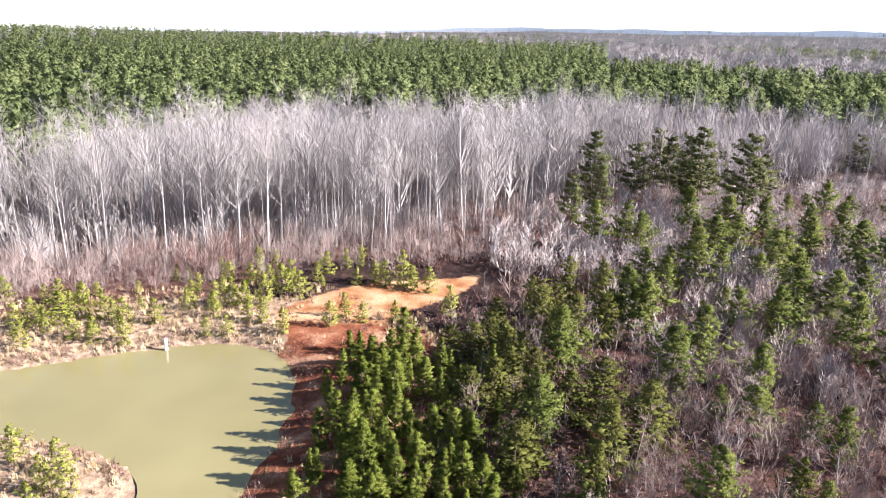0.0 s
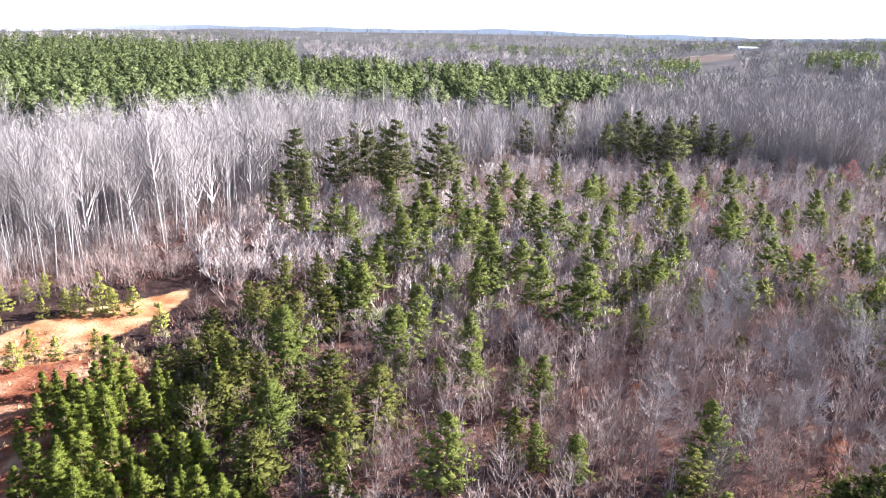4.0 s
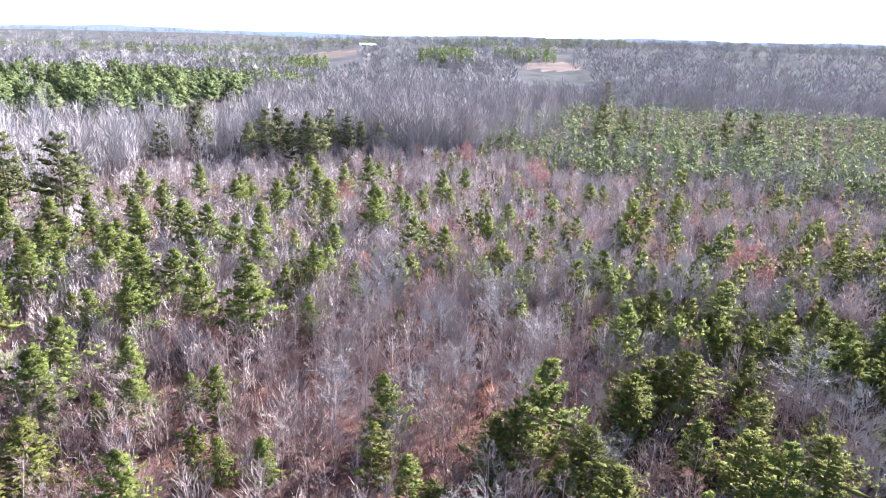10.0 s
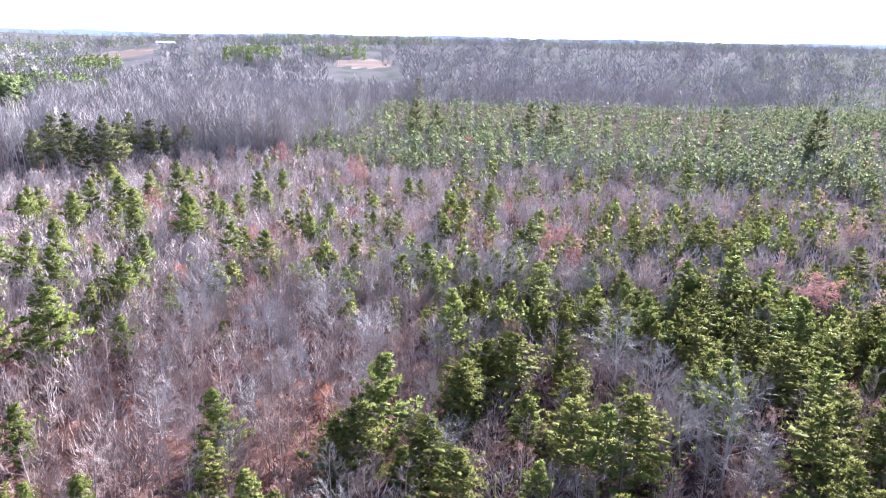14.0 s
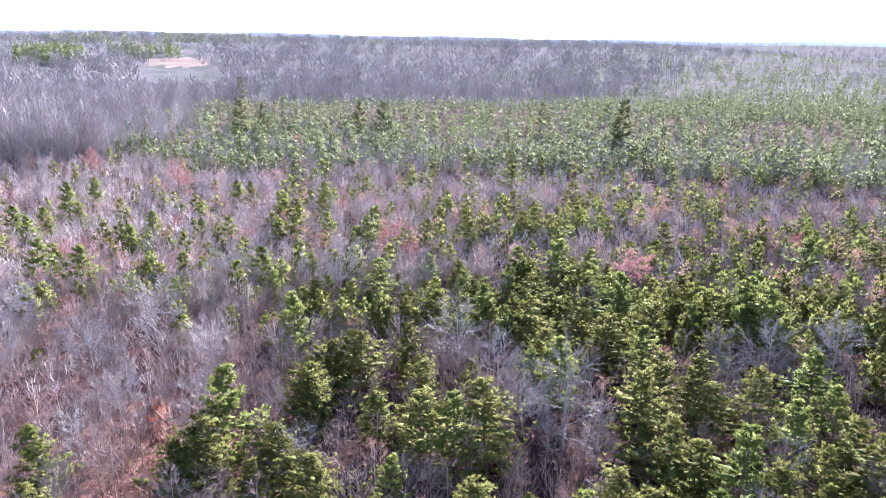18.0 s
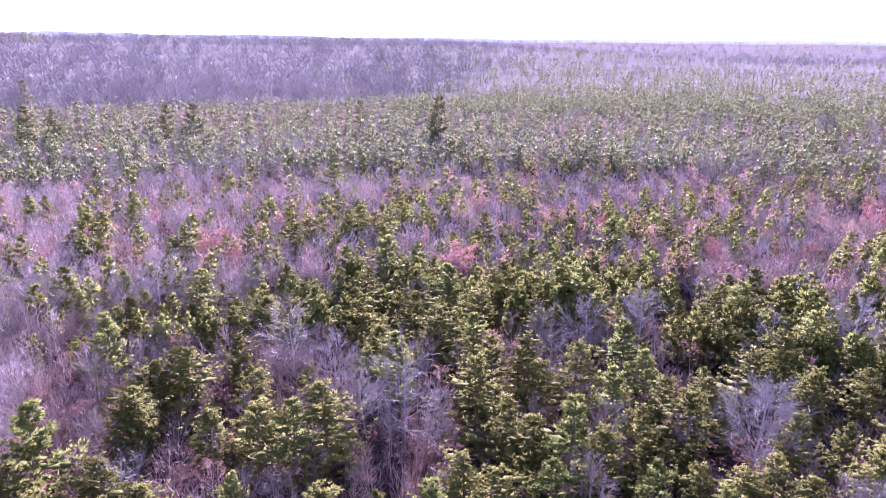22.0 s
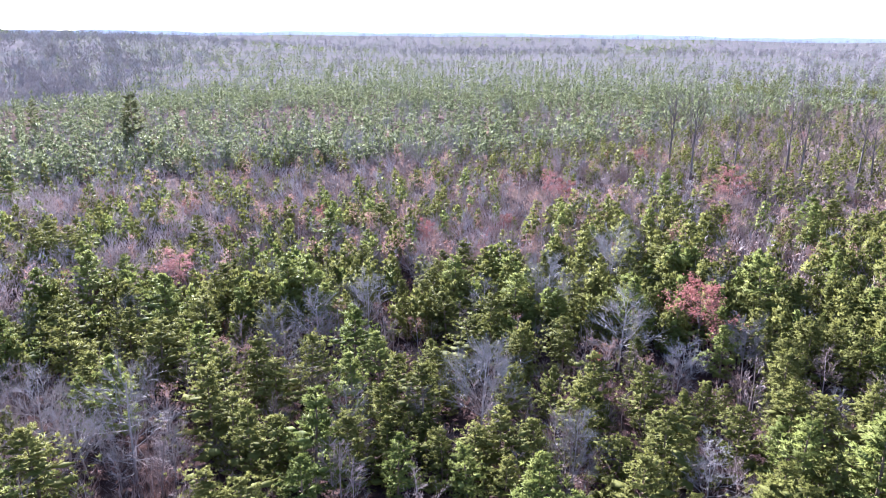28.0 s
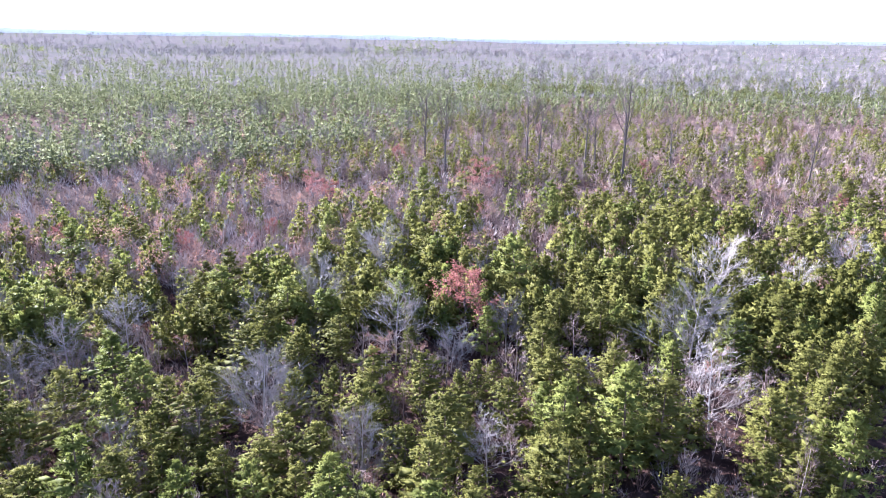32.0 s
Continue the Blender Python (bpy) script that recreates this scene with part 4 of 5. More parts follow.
put(hw, rows, "bare tree", "tall leafless grey hardwood in the belt", "hardwood belt", 20, 22, (0.85, 1.2))

P1 = [bush(300 + k, 120, 0.0019, 0.3, 0.22, 0.006, 14) for k in range(6)]


P3 = [bush(330 + k, 40, 0.011, 0.12, 0.26, 0.007, 4) for k in range(6)]
az, d, rng = scatter(23, 2600, -42, 62, 100, 330, True)
edge, back = np.interp(az, EDGE_AZ, EDGE_D), np.interp(az, PINE_AZ, PINE_D, right=420)
x, y = ring(az, d)
ok = clear(az, d) & (d > edge + 6) & (d < back) & free(x, y, 1.5)
stuff("hardwood_belt", P1, np.c_[x, y][ok], rng.normal(np.interp(az[ok], [-20, 10, 36], [16.5, 18, 13.0]), 2.0), GREY, 24, "leafless grey hardwood belt behind the clearing", "woods")
az, d, rng = scatter(231, 1350, 6, 62, 125, 430, True)
edge, back = np.interp(az, EDGE_AZ, EDGE_D), np.interp(az, PINE_AZ, PINE_D, right=430)
x, y = ring(az, d)
ok = clear(az, d) & (d > edge + 2) & (d < back) & free(x, y, 1.5)
P1B = [bush(306 + k, 100, 0.0032, 0.12, 0.24, 0.006, 10) for k in range(6)]
stuff("hardwood_belt", P1B, np.c_[x, y][ok], rng.normal(np.interp(az[ok], [8, 36], [17, 12.5]), 2.2), GREY, 232, "deeper leafless grey hardwood belt", "woods")
# saplings under the belt's edge
az, d, rng = scatter(25, 4200, -42, 62, 88, 240, True)
edge = np.interp(az, EDGE_AZ, EDGE_D)
x, y = ring(az, d)
ok = clear(az, d) & (d > edge - 5) & (d < edge + 45)
UNDER = [bush(312 + k, 50, 0.0041, 0.08, 0.32, 0.006, 6) for k in range(6)]
stuff("belt_undergrowth", UNDER, np.c_[x, y][ok], rng.uniform(2.5, 6.5, ok.sum()), TWIG, 26, "bare saplings under the hardwood edge", "undergrowth")
az, d, rng = scatter(251, 2600, -42, 50, 98, 230, True)
edge = np.interp(az, EDGE_AZ, EDGE_D)
x, y = ring(az, d)
ok = clear(az, d) & (d > edge + 3) & (d < edge + 32)
stuff("belt_undergrowth", UNDER, np.c_[x, y][ok], rng.uniform(4, 9, ok.sum()), GREY, 252, "taller grey saplings inside the hardwood belt", "undergrowth")

# tall pine plantation
F1 = [lobed_pine(340 + k, 9, 18, 0.19, 0.5, 0.026, 0.5, 0.45, 0.75, OCTA, 1.0) for k in range(6)]
F2 = [lobed_pine(360 + k, 5, 10, 0.19, 0.42, 0.045, 0.6, 0.5, 0.5, OCTA, 1.0) for k in range(6)]
F5 = [lobed_pine(356 + k, 6, 9, 0.2, 0.08, 0.05, 0.55, 0.6, 0.6) for k in range(5)]
F3 = [lobed_pine(366 + k, 3, 6, 0.2, 0.35, 0.08, 0.7, 0.5, 0.0) for k in range(5)]
az, d, rng = scatter(27, 3900, -42, 37, 115, 420, True)
x, y = ring(az, d)
ok = (d > np.interp(az, PINE_AZ, PINE_D)) & ~((az > 20) & (rng.random(len(az)) < 0.25))
stuff("pine_plantation", F1, np.c_[x, y][ok], rng.normal(17.5, 1.3, ok.sum()), PLANT, 28, "dense dark green pine plantation", "woods", np.full(ok.sum(), 1.2))
az, d, rng = scatter(29, 4600, -42, 36, 410, 1500, True)
x, y = ring(az, d)
ok = (az < 12) | (d < 520 - (az - 12) * 5)
stuff("pine_plantation", F2, np.c_[x, y][ok], rng.normal(17.5, 1.5, ok.sum()), PLANT, 30, "far reach of the pine plantation", "woods", np.interp(d[ok], [410, 700, 1500], [1.1, 1.25, 1.7]))
# dark groves among the far bare woods
for seed, n, a0, a1, d0, d1, hh in ((301, 130, 50.2, 54.4, 700, 790, 15), (302, 260, 29, 42, 385, 470, 14), (303, 90, 56, 61, 760, 850, 13), (304, 60, 34, 38, 620, 700, 14), (305, 170, 36.5, 43, 590, 690, 13), (306, 220, 24, 40, 1150, 1400, 14), (307, 160, 52, 66, 1050, 1250, 14)):
    az, d, rng = scatter(seed, n, a0, a1, d0, d1)
    x, y = ring(az, d)
    stuff("pine_grove", F5, np.c_[x, y], rng.normal(hh, 1.5, n), PLANT, seed, "dark pine grove among bare woods", "woods", np.full(n, 1.3))

# young plantation beyond the thicket
az, d, rng = scatter(31, 9600, 54, 178, 168, 520, True)
x, y = ring(az, d)
lim0, lim1 = np.interp(az, [54, 64, 120, 136, 150, 178], [215, 170, 185, 235, 430, 430]), np.interp(az, [54, 64, 92, 100], [215, 380, 420, 2000])
ok = (d > lim0) & (d < lim1) & free(x, y, 2)
bare = ok & (rng.random(len(az)) < 0.25)
ok &= ~bare
stuff("plantation_saplings", UNDER, np.c_[x, y][bare], rng.uniform(5, 9, bare.sum()), GREY, 320, "bare saplings among the young pines", "undergrowth")
G1 = [lobed_pine(380 + k, 7, 9, 0.25, 0.04, 0.056, 0.5, 0.6, 0.5, OCTA, 0.7) for k in range(8)]
F4 = [lobed_pine(372 + k, 4, 5, 0.26, 0.05, 0.08, 0.6, 0.6, 0.5, OCTA, 0.8) for k in range(6)]
stuff("young_plantation", G1, np.c_[x, y][ok], rng.normal(6.0, 1.3, ok.sum()), YOUNG, 32, "even stand of young grey-green pines", "woods", rng.uniform(0.95, 1.3, ok.sum()))
az, d, rng = scatter(33, 14000, 84, 178, 330, 2100, True)
x, y = ring(az, d)
ok = rng.random(len(az)) < np.interp(az + 5 * patch(x, y, 90), [84, 100], [0, 1]) * np.interp(az, [134, 147], [1, 0.5])
stuff("young_plantation", F4, np.c_[x, y][ok], rng.normal(6.3, 1.4, ok.sum()), YOUNG, 34, "distant young pine woods", "woods", np.interp(d[ok], [330, 800, 1900], [0.9, 1.3, 2.2]))

# bare woods beyond
az, d, rng = scatter(35, 17000, 8, 178, 200, 2000, True)
x, y = ring(az, d)
back = np.interp(az, PINE_AZ, PINE_D, right=190)
ok = ~in_field(az, d) & (rng.random(len(az)) < np.interp(az, [92, 104, 134, 147], [1, 0.16, 0.16, 0.42])) & ~((az < 13)) & ~((az < 37) & (d < 520 - (az - 12) * 5)) & ~((az > 55) & (d < np.interp(az, [55, 64, 92, 100, 132, 148, 178], [215, 380, 420, 640, 680, 470, 450]))) & ~((np.abs(az - 43) < 3) & (d > 560) & (d < 820)) & ~((np.abs(az - 60.7) < 3) & (d > 470) & (d < 690)) & ~((np.abs(az - 46.2) < 0.9) & (d > 900) & (d < 1310))
P3N = [bush(342 + k, 80, 0.0052, 0.12, 0.25, 0.006, 8) for k in range(6)]
near = ok & (d < 450)
ok &= ~near
stuff("far_woods", P3N, np.c_[x, y][near], np.where(az[near] > 100, 11.0, 14.5) * rng.uniform(0.8, 1.15, near.sum()), LAVENDER, 361, "leafless grey woods beyond the thicket", "woods")
stuff("far_woods", P3, np.c_[x, y][ok], np.where(az[ok] > 100, rng.normal(11, 2, ok.sum()), rng.normal(16.5, 2, ok.sum())), LAVENDER, 36, "far leafless woods, grey with a violet cast", "woods", np.full(ok.sum(), 1.3) * np.interp(d[ok], [200, 500, 2000], [0.8, 1.1, 2.0]))
az, d, rng = scatter(37, 7500, -42, 178, 1300, 4300, True)
x, y = ring(az, d)
green = patch(x, y, 260) > 0.55
P4 = [bush(336 + k, 20, 0.016, 0.05, 0.26, 0.01, 1) for k in range(5)]
stuff("ridge_woods", P4, np.c_[x, y][~green], rng.normal(15, 3, (~green).sum()), LAVENDER, 38, "leafless woods on the far ridge", "woods", np.full((~green).sum(), 1.8))
stuff("ridge_pines", F3, np.c_[x, y][green], rng.normal(14, 1.5, green.sum()), PLANT, 39, "pine woods on the far ridge", "woods", np.full(green.sum(), 1.8))

# the thicket: bare saplings, brush, young pines
sap = bare_kind("bare_sapling", 6, TWIG, 400, h=6, boughs=11, forks=7, twigs=7, low=0.12, spread=0.36, up=1.0, r0=0.006, tw=0.007, twig=0.9)
az, d, rng = scatter(41, 900, 12, 172, 38, 70)
x, y = ring(az, d)
ok = clear(az, d, 4, 4) & free(x, y, 1.2)
ok &= rng.random(len(az)) < np.interp(az, [70, 95, 120], [1, 0.6, 0.4])
rows = [(a, b, float(h)) for a, b, h in zip(az[ok], d[ok], rng.uniform(3.2, 5.8, ok.sum()))][:260]
put(sap, rows, "sapling", "slender leafless grey sapling in the thicket", "bare saplings", 6, 42, (0.9, 1.4))
T1 = [bush(420 + k, 56, 0.0052, 0.08, 0.34, 0.007, 8) for k in range(6)]
T2 = [bush(440 + k, 24, 0.014, 0.06, 0.36, 0.009, 3) for k in range(6)]
az, d, rng = scatter(43, 4600, 0, 175, 34, 95)
x, y = ring(az, d)
ok = clear(az, d, 4, 3.5) & free(x, y, 1.2) & (rng.random(len(az)) < np.interp(az, [4, 16, 24, 70, 95, 120], [0.3, 0.45, 1, 1, 0.55, 0.35]))
stuff("sapling_thicket", T1, np.c_[x, y][ok], rng.uniform(2.2, 5, ok.sum()) * np.interp(az[ok], [60, 100], [1.1, 0.8]), TWIG, 44, "dense leafless grey sapling thicket", "thicket")
az, d, rng = scatter(45, 16000, 4, 178, 92, 460, True)
edge = np.interp(az, EDGE_AZ + [120, 136, 150, 178], EDGE_D + [215, 260, 460, 460])
x, y = ring(az, d)
ok = clear(az, d, 4, 3) & (d < edge + 4) & free(x, y, 0.8)
rosy = rng.random(len(az)) < np.maximum(np.interp(d, [92, 200], [0.65, 0.45]), np.interp(az, [125, 145], [0, 0.95]))
warm = rosy & (az > 100)
stuff("sapling_thicket", T2, np.c_[x, y][ok & warm], rng.uniform(2.5, 5, (ok & warm).sum()), TWIG, 462, "leafless brown sapling thicket among the pines", "thicket")
pale = rosy & ~warm
stuff("sapling_thicket", T2, np.c_[x, y][ok & pale], rng.uniform(2.5, 5, (ok & pale).sum()), TAN, 46, "leafless rosy-brown sapling thicket further off", "thicket")
stuff("sapling_thicket", T2, np.c_[x, y][ok & ~rosy], rng.uniform(2.5, 5.5, (ok & ~rosy).sum()), GREY, 461, "leafless grey sapling thicket further off", "thicket")

# paler brush over the open thicket
az, d, rng = scatter(451, 4600, 12, 88, 62, 215)
edge = np.interp(az, EDGE_AZ, EDGE_D)
x, y = ring(az, d)
ok = clear(az, d, 6, 5) & (d < edge + 2) & free(x, y, 1.2) & (rng.random(len(az)) < np.interp(az, [12, 20, 62, 88], [0.3, 1, 1, 0.3]))
T3 = [bush(470 + k, 60, 0.0062, 0.06, 0.3, 0.008, 7) for k in range(6)]
stuff("sapling_thicket", T3, np.c_[x, y][ok], rng.uniform(2.8, 5.6, ok.sum()), TAN, 452, "pale tan leafless saplings standing close together", "thicket")


def brush(seed, n):
    rng = np.random.default_rng(seed)
    s = Shape()
    for i in range(n):
        a = rng.uniform(0, 6.283); r = rng.uniform(0, 0.6)
        p = np.array((math.cos(a) * r, math.sin(a) * r, 0))
        s.sliver(p, p + np.array((rng.normal(0, 0.25), rng.normal(0, 0.25), rng.uniform(0.5, 1.1))), 0.022)
    for i in range(n):
        a = rng.uniform(0, 6.283); r = rng.uniform(0, 0.7)
        p = np.array((math.cos(a) * r, math.sin(a) * r, rng.uniform(0.15, 0.9)))
        s.tri(p, p + rng.normal(0, 0.09, 3), p + rng.normal(0, 0.09, 3))
    return s.done()


BR = [brush(460 + k, 12) for k in range(5)]
az, d, rng = scatter(47, 14500, -5, 175, 12, 185)
x, y = ring(az, d)
ok = clear(az, d, 3, 1.5) & (d < np.interp(az, EDGE_AZ, EDGE_D, right=235)) & (rng.random(len(az)) < np.interp(az, [70, 92], [1, 0.3]))
stuff("brush", BR, np.c_[x, y][ok], rng.uniform(0.7, 1.9, ok.sum()), LITTER, 48, "reddish-brown brush and withered leaves under the saplings", "undergrowth")

# young pines that fill the thicket
Q1 = [lobed_pine(480 + k, 15, 16, 0.34, 0.03, 0.048, 0.42, 0.55, 0.65, OCTA) for k in range(8)]
Q2 = [lobed_pine(490 + k, 9, 9, 0.36, 0.02, 0.056, 0.5, 0.55, 0.6) for k in range(8)]


az, d, rng = scatter(49, 8600, 36, 178, 72, 450, True)
x, y = ring(az, d)
dens = np.interp(az, [36, 50, 58, 80, 110, 140, 175], [0.08, 0.2, 0.5, 0.75, 0.95, 0.95, 0.9])
lim = np.interp(az, EDGE_AZ + [120, 136, 150, 178], EDGE_D + [215, 260, 460, 460])
glade = np.where(az > 122, np.interp(d, [128, 150, 240, 270], [1, 0.5, 0.5, 1]), 1.0)
ok = (rng.random(len(az)) < glade * dens * np.clip(0.55 + 0.55 * patch(x, y, 9), 0.05, 1)) & free(x, y, 2.2) & (d < lim)
far = d > 135
loose = rng.random(len(az)) < 0.3
for protos, sel, mat, seed, note in ((Q1, ~far & ~loose, SCRUB, 50, "scattered bushy scrub pines in the thicket"), (Q2, far & ~loose, SCRUB, 501, "bushy scrub pines in the thicket further off"), (Q1, ~far & loose, NEEDLE, 53, "scattered bright green pines in the thicket"), (Q2, far & loose, NEEDLE, 531, "bright green pines in the thicket further off")):
    k = ok & sel
    stuff("thicket_pines", protos, np.c_[x, y][k], 2.2 + 4.3 * rng.random(k.sum()) ** 1.2, mat, seed, note, "pine trees")
az, d, rng = scatter(541, 1500, 128, 178, 86, 290, True)
x, y = ring(az, d)
k = free(x, y, 2.0) & (rng.random(len(az)) < np.interp(d, [128, 150, 240, 270], [1, 0.25, 0.25, 1]) * np.interp(az, [128, 150], [0.25, 1]) * np.clip(0.75 + 0.5 * patch(x, y, 11), 0.15, 1))
stuff("thicket_pines", Q2, np.c_[x, y][k & (d > 130)], rng.uniform(3, 7, (k & (d > 130)).sum()), CEDAR, 542, "dense bushy olive-green pines in the thicket", "pine trees", np.full((k & (d > 130)).sum(), 1.15))
stuff("thicket_pines", Q1, np.c_[x, y][k & (d <= 130)], rng.uniform(3, 7, (k & (d <= 130)).sum()), SCRUB, 543, "dense bushy olive-green pines close by in the thicket", "pine trees", np.full((k & (d <= 130)).sum(), 1.15))
# rows of low pines far over the thicket
az, d, rng = scatter(54, 1500, 140, 178, 430, 760, True)
x, y = ring(az, d)
ok = np.sin(d / 19) > -0.35
stuff("pine_rows", Q2, np.c_[x, y][ok], rng.uniform(4, 5.5, ok.sum()), CEDAR, 55, "low rows of planted olive-green pines", "pine trees", np.full(ok.sum(), 1.4))

az, d, rng = scatter(59, 4600, 122, 178, 165, 470, True)
x, y = ring(az, d)
green = rng.random(len(az)) < np.interp(d, [165, 260, 470], [0.28, 0.3, 0.2])
ok = free(x, y, 2.0)
stuff("sapling_thicket", T2, np.c_[x, y][ok & ~green], rng.uniform(2.5, 5, (ok & ~green).sum()), TWIG, 591, "pale sapling brush beyond the pines", "thicket")
stuff("thicket_pines", Q2, np.c_[x, y][ok & green], rng.uniform(2.5, 6, (ok & green).sum()), SCRUB, 592, "scrub pines in the far brush", "pine trees")

# brown and red oaks in the thicket
K1 = [tuple(leaf_shape(bare_shapes(500 + k, 1.0, 8, 3, 2, 0.15, 0.42)[2], 500 + k, 220, 0.034, 0.04)) for k in range(4)]
az, d, rng = scatter(56, 700, 20, 178, 92, 330, True)
x, y = ring(az, d)
ok = free(x, y, 2.0) & (d < np.interp(az, EDGE_AZ + [120, 136, 150, 178], EDGE_D + [215, 260, 460, 460]))
rose = rng.random(len(az)) < 0.13
stuff("thicket_oaks", K1, np.c_[x, y][ok & ~rose], rng.uniform(3, 5.5, (ok & ~rose).sum()), BROWN, 57, "young oaks with withered tan leaves in the thicket", "oak trees")
stuff("thicket_oaks", K1, np.c_[x, y][ok & rose], rng.uniform(3, 5, (ok & rose).sum()), RED, 58, "young oaks with dull red leaves in the thicket", "oak trees")

# more single trees close by
ced = pine_kind("cedar", 6, CEDAR, 90, whorls=14, arms=5, tufts=9, blades=11, length=0.3, width=0.07, radius=0.31, low=0.03, rise=1.0, ragged=0.5, gap=0.22, taper=0.8, bunch=0.35)


def fill(kinds, seed, n, most, az0, az1, d0, d1, chance, gap, lo, hi, category, label, group, h0=7.0, wide=(0.9, 1.15)):
    az, d, rng = scatter(seed, n, az0, az1, d0, d1)
    x, y = ring(az, d)
    ok = clear(az, d, 5, 2.0) & free(x, y, gap) & (rng.random(n) < np.interp(az, *chance))
    kept = []
    for a, b, p, q in zip(az[ok], d[ok], x[ok], y[ok]):
        if all((p - u) ** 2 + (q - w) ** 2 > gap * gap for _, _, u, w in kept):
            kept.append((a, b, p, q))
    put(kinds, [(a, b, float(rng.uniform(lo, hi))) for a, b, _, _ in kept[:most]], category, label, group, h0, seed, wide)


fill(sho, 66, 400, 34, -34, -6, 76, 96, ([-40, 10], [1, 1]), 1.5, 1.6, 3.2, "pine tree", "small yellow-green pine in dry grass by the pond", "shore pines")
fill(sun_lob, 61, 1200, 24, -9, 8, 37, 64, ([-12, 8], [1, 1]), 1.6, 2.6, 4.8, "pine tree", "young loblolly pine with bright green tufted needles", "loblolly pines")
fill(scr, 51, 900, 55, 70, 172, 34, 88, ([70, 85, 110, 172], [0.1, 0.35, 0.7, 0.95]), 2.9, 4, 6, "pine tree", "bushy olive-green scrub pine in the thicket", "scrub pines", wide=(1.1, 1.5))
fill(ced, 62, 1400, 115, 70, 172, 33, 92, ([70, 85, 110, 172], [0.1, 0.4, 0.8, 1]), 2.6, 3.5, 5.5, "cedar tree", "dense olive-green cedar in the thicket", "cedars", wide=(1.1, 1.5))
fill(lob, 63, 500, 34, 80, 172, 34, 90, ([70, 85, 110, 172], [0.1, 0.4, 0.8, 1]), 2.3, 5, 8, "pine tree", "young loblolly pine with bright green tufted needles", "loblolly pines", wide=(1.15, 1.5))
fill(bro, 64, 160, 40, 12, 170, 36, 80, ([0, 170], [1, 1]), 2.0, 2.5, 4.5, "oak tree", "young oak with withered tan leaves", "brown oaks")
fill(pal, 65, 300, 38, 40, 170, 36, 85, ([0, 170], [1, 1]), 2.2, 4, 6.5, "bare tree", "leafless pale grey hardwood with spreading twigs", "pale bare trees")
fill(lob, 67, 700, 44, 16, 54, 76, 150, ([19, 54], [1, 1]), 3.0, 5.5, 9, "pine tree", "young loblolly pine with bright green tufted needles", "loblolly pines", wide=(1.15, 1.5))
fill(scr, 68, 200, 8, 6, 24, 56, 84, ([0, 30], [1, 1]), 3.2, 5, 7.5, "pine tree", "bushy olive-green scrub pine in the thicket", "scrub pines")
fill(ora, 69, 260, 70, 10, 172, 36, 105, ([0, 172], [1, 1]), 2.0, 1.1, 2.4, "shrub", "low shrub with rusty orange leaves", "orange shrubs")
fill(red, 70, 120, 22, 20, 172, 60, 130, ([0, 172], [1, 1]), 3.0, 2.5, 4.5, "oak tree", "small oak holding dull red autumn leaves", "red oaks")
drop(white_bare + russet + sun_lob + lob + scr + sho + tal + pal + red + ora + bro + lon + hw + sap + ced)

# ================= pond margin =================


def grass_clump(seed, n):
    rng = np.random.default_rng(seed)
    s = Shape()
    for i in range(n):
        a, r = rng.uniform(0, 6.283), rng.uniform(0, 0.35)
        p = np.array((math.cos(a) * r, math.sin(a) * r, 0))
        s.sliver(p, p + np.array((rng.normal(0, 0.22), rng.normal(0, 0.22), rng.uniform(0.5, 1.1))), 0.035)
    return s.done()


GR = [grass_clump(520 + k, 14) for k in range(5)]
az, d, rng = scatter(71, 9000, -40, 6, 38, 100)
x, y = ring(az, d)
sp, sc = outside(POND_R, x, y), outside(CLAY_R, x, y)
ok = (sp > 0.7) & (sp < 18) & ((sc > 0.3) | (rng.random(len(x)) < 0.06)) & (d < np.interp(az, EDGE_AZ, EDGE_D))
stuff("dry_grass", GR, np.c_[x, y][ok], rng.uniform(0.3, 0.9, ok.sum()), STRAW, 72, "pale dry grass round the pond", "grass")
az, d, rng = scatter(73, 5000, -40, 6, 36, 92)
x, y = ring(az, d)
sp = outside(POND_R, x, y)
ok = ((sp > 0.5) & (sp < 2.4) & (rng.random(len(x)) < 0.5)) | ((sp > 2.4) & (sp < 16) & (rng.random(len(x)) < 0.12))
stuff("rushes", BR, np.c_[x, y][ok], rng.uniform(0.4, 1.0, ok.sum()), LITTER, 74, "brown rushes and weeds along the bank", "rushes")
# russet alder thicket at the belt's foot
az, d, rng = scatter(75, 150, -25.5, -16, 92, 105)
x, y = ring(az, d)
stuff("russet_shrubs", UNDER, np.c_[x, y], rng.uniform(2.0, 5.0, len(x)), LITTER, 76, "russet leafless shrub thicket at the wood's edge", "shrubs")
az, d, rng = scatter(77, 1300, -40, 12, 84, 108)
x, y = ring(az, d)
ok = clear(az, d, 14, 1.0) & (d > np.interp(az, EDGE_AZ, EDGE_D) - 9)
stuff("edge_saplings", UNDER, np.c_[x, y][ok], rng.uniform(1.5, 4, ok.sum()), TWIG, 78, "bare grey saplings at the wood's edge", "undergrowth")


def lathe(profile, sides=20):
    s = Shape()
    s.tube([(0, 0, z) for _, z in profile], [r for r, _ in profile], sides)
    return s.done()


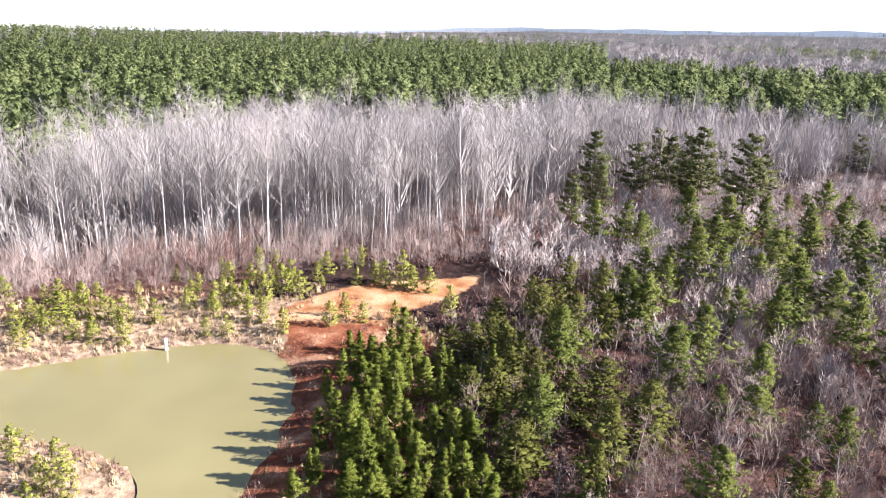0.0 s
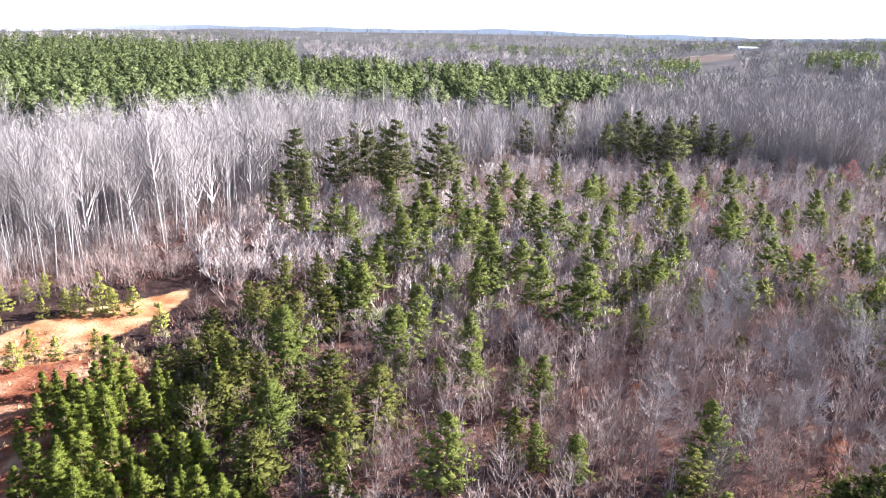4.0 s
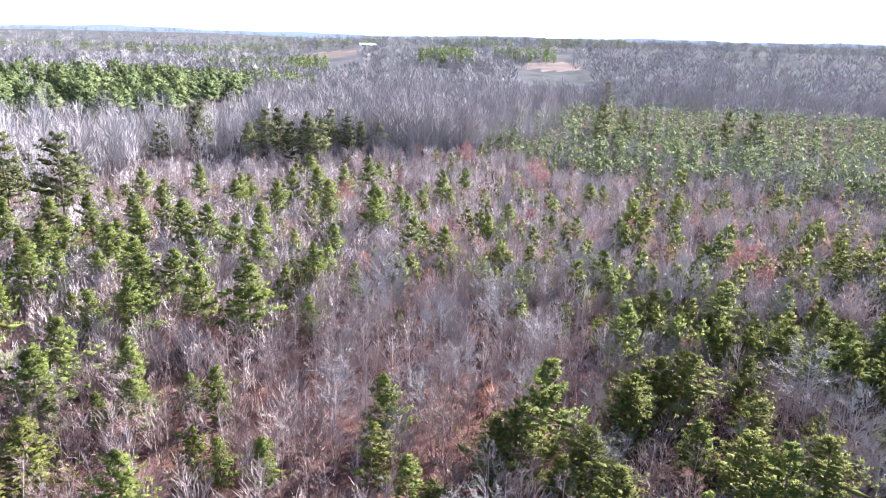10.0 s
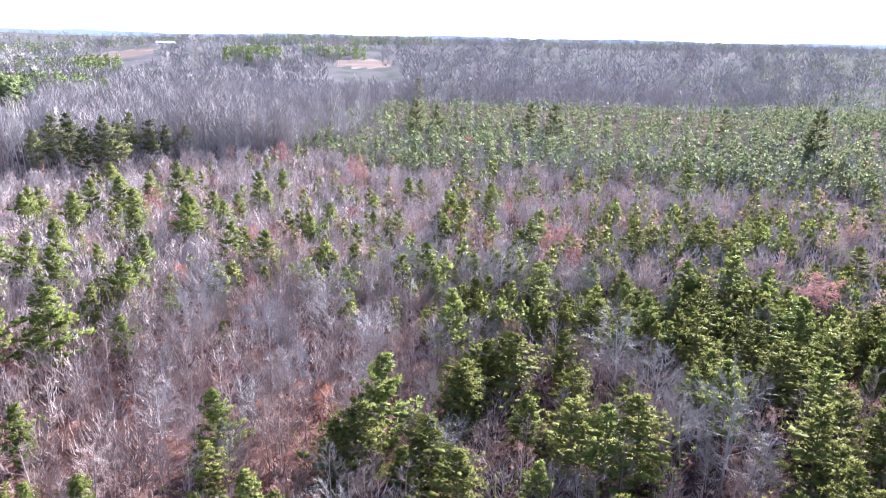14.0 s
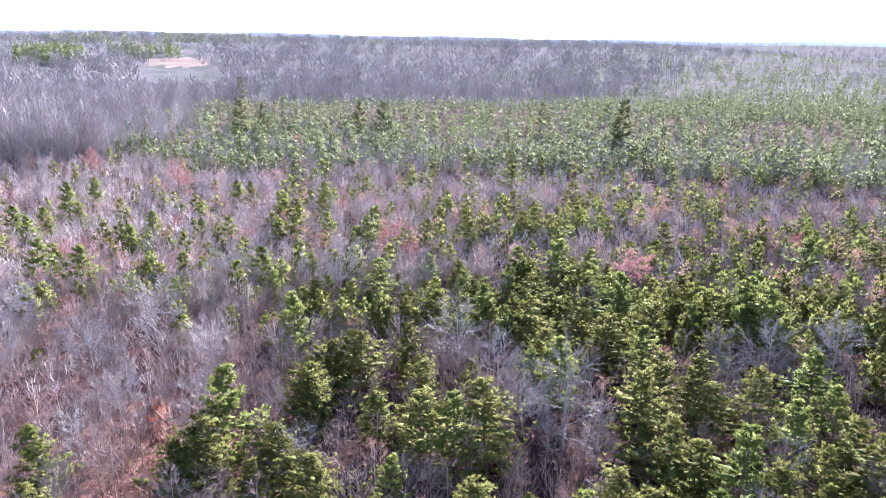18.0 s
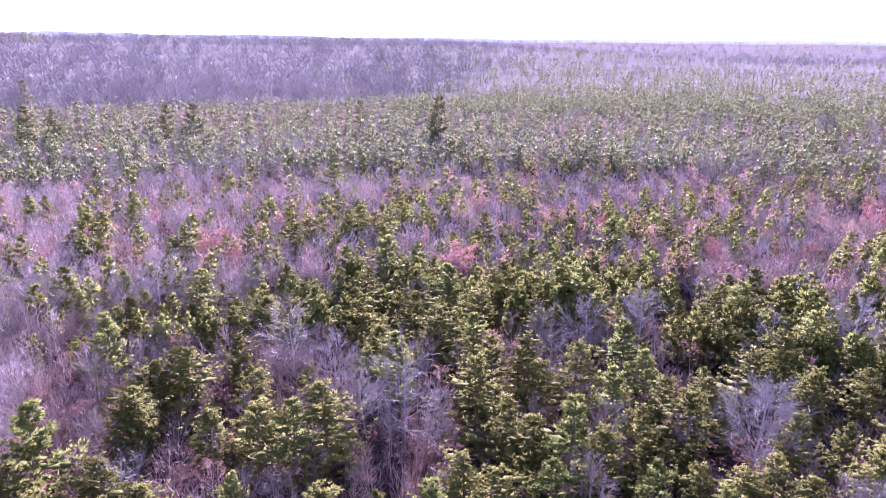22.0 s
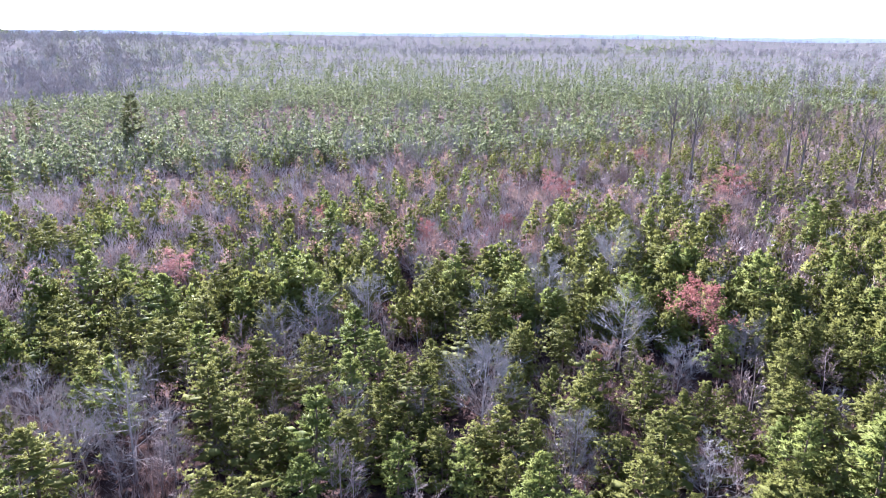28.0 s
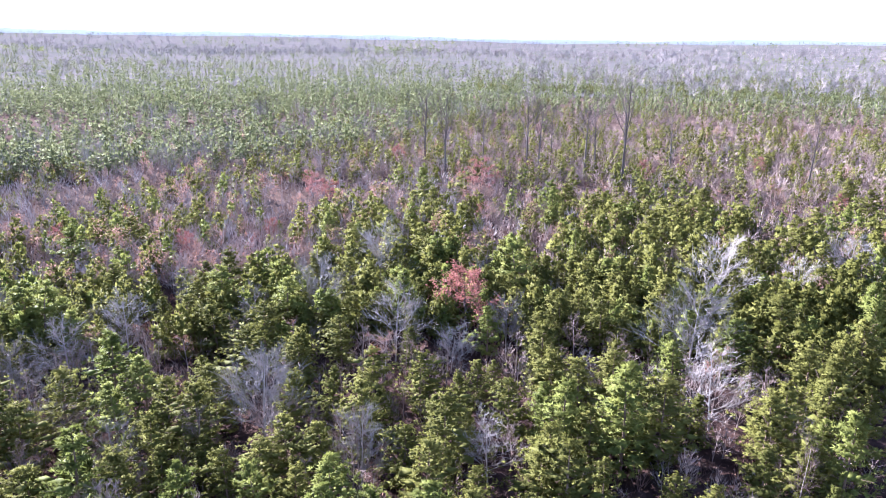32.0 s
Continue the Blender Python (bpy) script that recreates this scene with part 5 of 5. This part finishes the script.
px_, py_ = ring(-23.1, 72.6)
pipe = new("standpipe")
pipe.matrix_basis = pose(px_, py_, -0.9)
part("pipe", lathe([(0.16, 0), (0.16, 1.62), (0.15, 1.63)]), PVC, pipe, smooth=True)
part("collar", lathe([(0.19, 0.55), (0.20, 0.57), (0.20, 0.68), (0.19, 0.70)]), PVC, pipe, smooth=True)
part("cap", lathe([(0.185, 1.55), (0.19, 1.57), (0.19, 1.72), (0.15, 1.76), (0.001, 1.77)]), PVC, pipe, "white domed cap", smooth=True)
tagged(pipe, "white plastic overflow standpipe standing in the pond", "pipe")

# ================= far shed =================


def box(x0, x1, y0, y1, z0, z1):
    v = [(x, y, z) for z in (z0, z1) for x, y in ((x0, y0), (x1, y0), (x1, y1), (x0, y1))]
    q = [(0, 3, 2, 1), (4, 5, 6, 7), (0, 1, 5, 4), (1, 2, 6, 5), (2, 3, 7, 6), (3, 0, 4, 7)]
    return np.array(v, float), np.array([t for a, b, c_, e in q for t in ((a, b, c_), (a, c_, e))])


sx, sy = ring(46.2, 1250)
shed = new("farm_shed")
shed.matrix_basis = pose(sx, sy, height(sx, sy) + 1.5, 0, 0, -46.2) @ Matrix.Diagonal((0.74, 0.8, 0.8, 1))
part("wall", box(-20, 20, -6, 6, -3, 3.2), SHEET, shed)
rs = Shape()
rs.add([(-20.6, -6.6, 3.21), (20.6, -6.6, 3.21), (20.6, 0, 5.8), (-20.6, 0, 5.8), (20.6, 6.6, 3.21), (-20.6, 6.6, 3.21)], [(0, 1, 2), (0, 2, 3), (3, 2, 4), (3, 4, 5), (0, 3, 5), (1, 4, 2), (0, 5, 4), (0, 4, 1)])
part("roof", rs.done(), SHEET, shed, "white sheet-metal gable roof")
for k in (-13, 0, 13):
    part("door", box(k - 2, k + 2, -6.12, -5.9, -1.5, 2.2), DARKBARK, shed, "dark open bay door")
tagged(shed, "long white sheet-metal farm shed on a far hill", "shed")

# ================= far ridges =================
RIDGE = material("haze_painted_ridge", (0.30, 0.32, 0.36), (0.36, 0.38, 0.41), 1.0, 0.004, 0.1)
glow = RIDGE.node_tree.nodes["Principled BSDF"]  # sunlit haze painted onto the far ridges: a faint blue-grey emission
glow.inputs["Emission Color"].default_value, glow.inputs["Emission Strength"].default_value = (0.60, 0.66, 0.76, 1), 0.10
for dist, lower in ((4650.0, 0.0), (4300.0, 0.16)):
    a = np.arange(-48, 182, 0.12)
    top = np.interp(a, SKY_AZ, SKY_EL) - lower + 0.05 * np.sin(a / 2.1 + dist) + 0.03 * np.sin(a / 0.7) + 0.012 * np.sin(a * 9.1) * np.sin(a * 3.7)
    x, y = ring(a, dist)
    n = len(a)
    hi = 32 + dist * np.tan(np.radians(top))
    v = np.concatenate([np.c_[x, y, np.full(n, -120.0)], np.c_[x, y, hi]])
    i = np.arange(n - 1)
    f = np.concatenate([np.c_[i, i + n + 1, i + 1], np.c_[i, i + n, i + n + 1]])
    tagged(new("backdrop", mesh_of("backdrop", v, f, RIDGE, smooth=True)), "wooded ridge on the skyline with blue-grey haze painted on", "ridge", kind="structure")
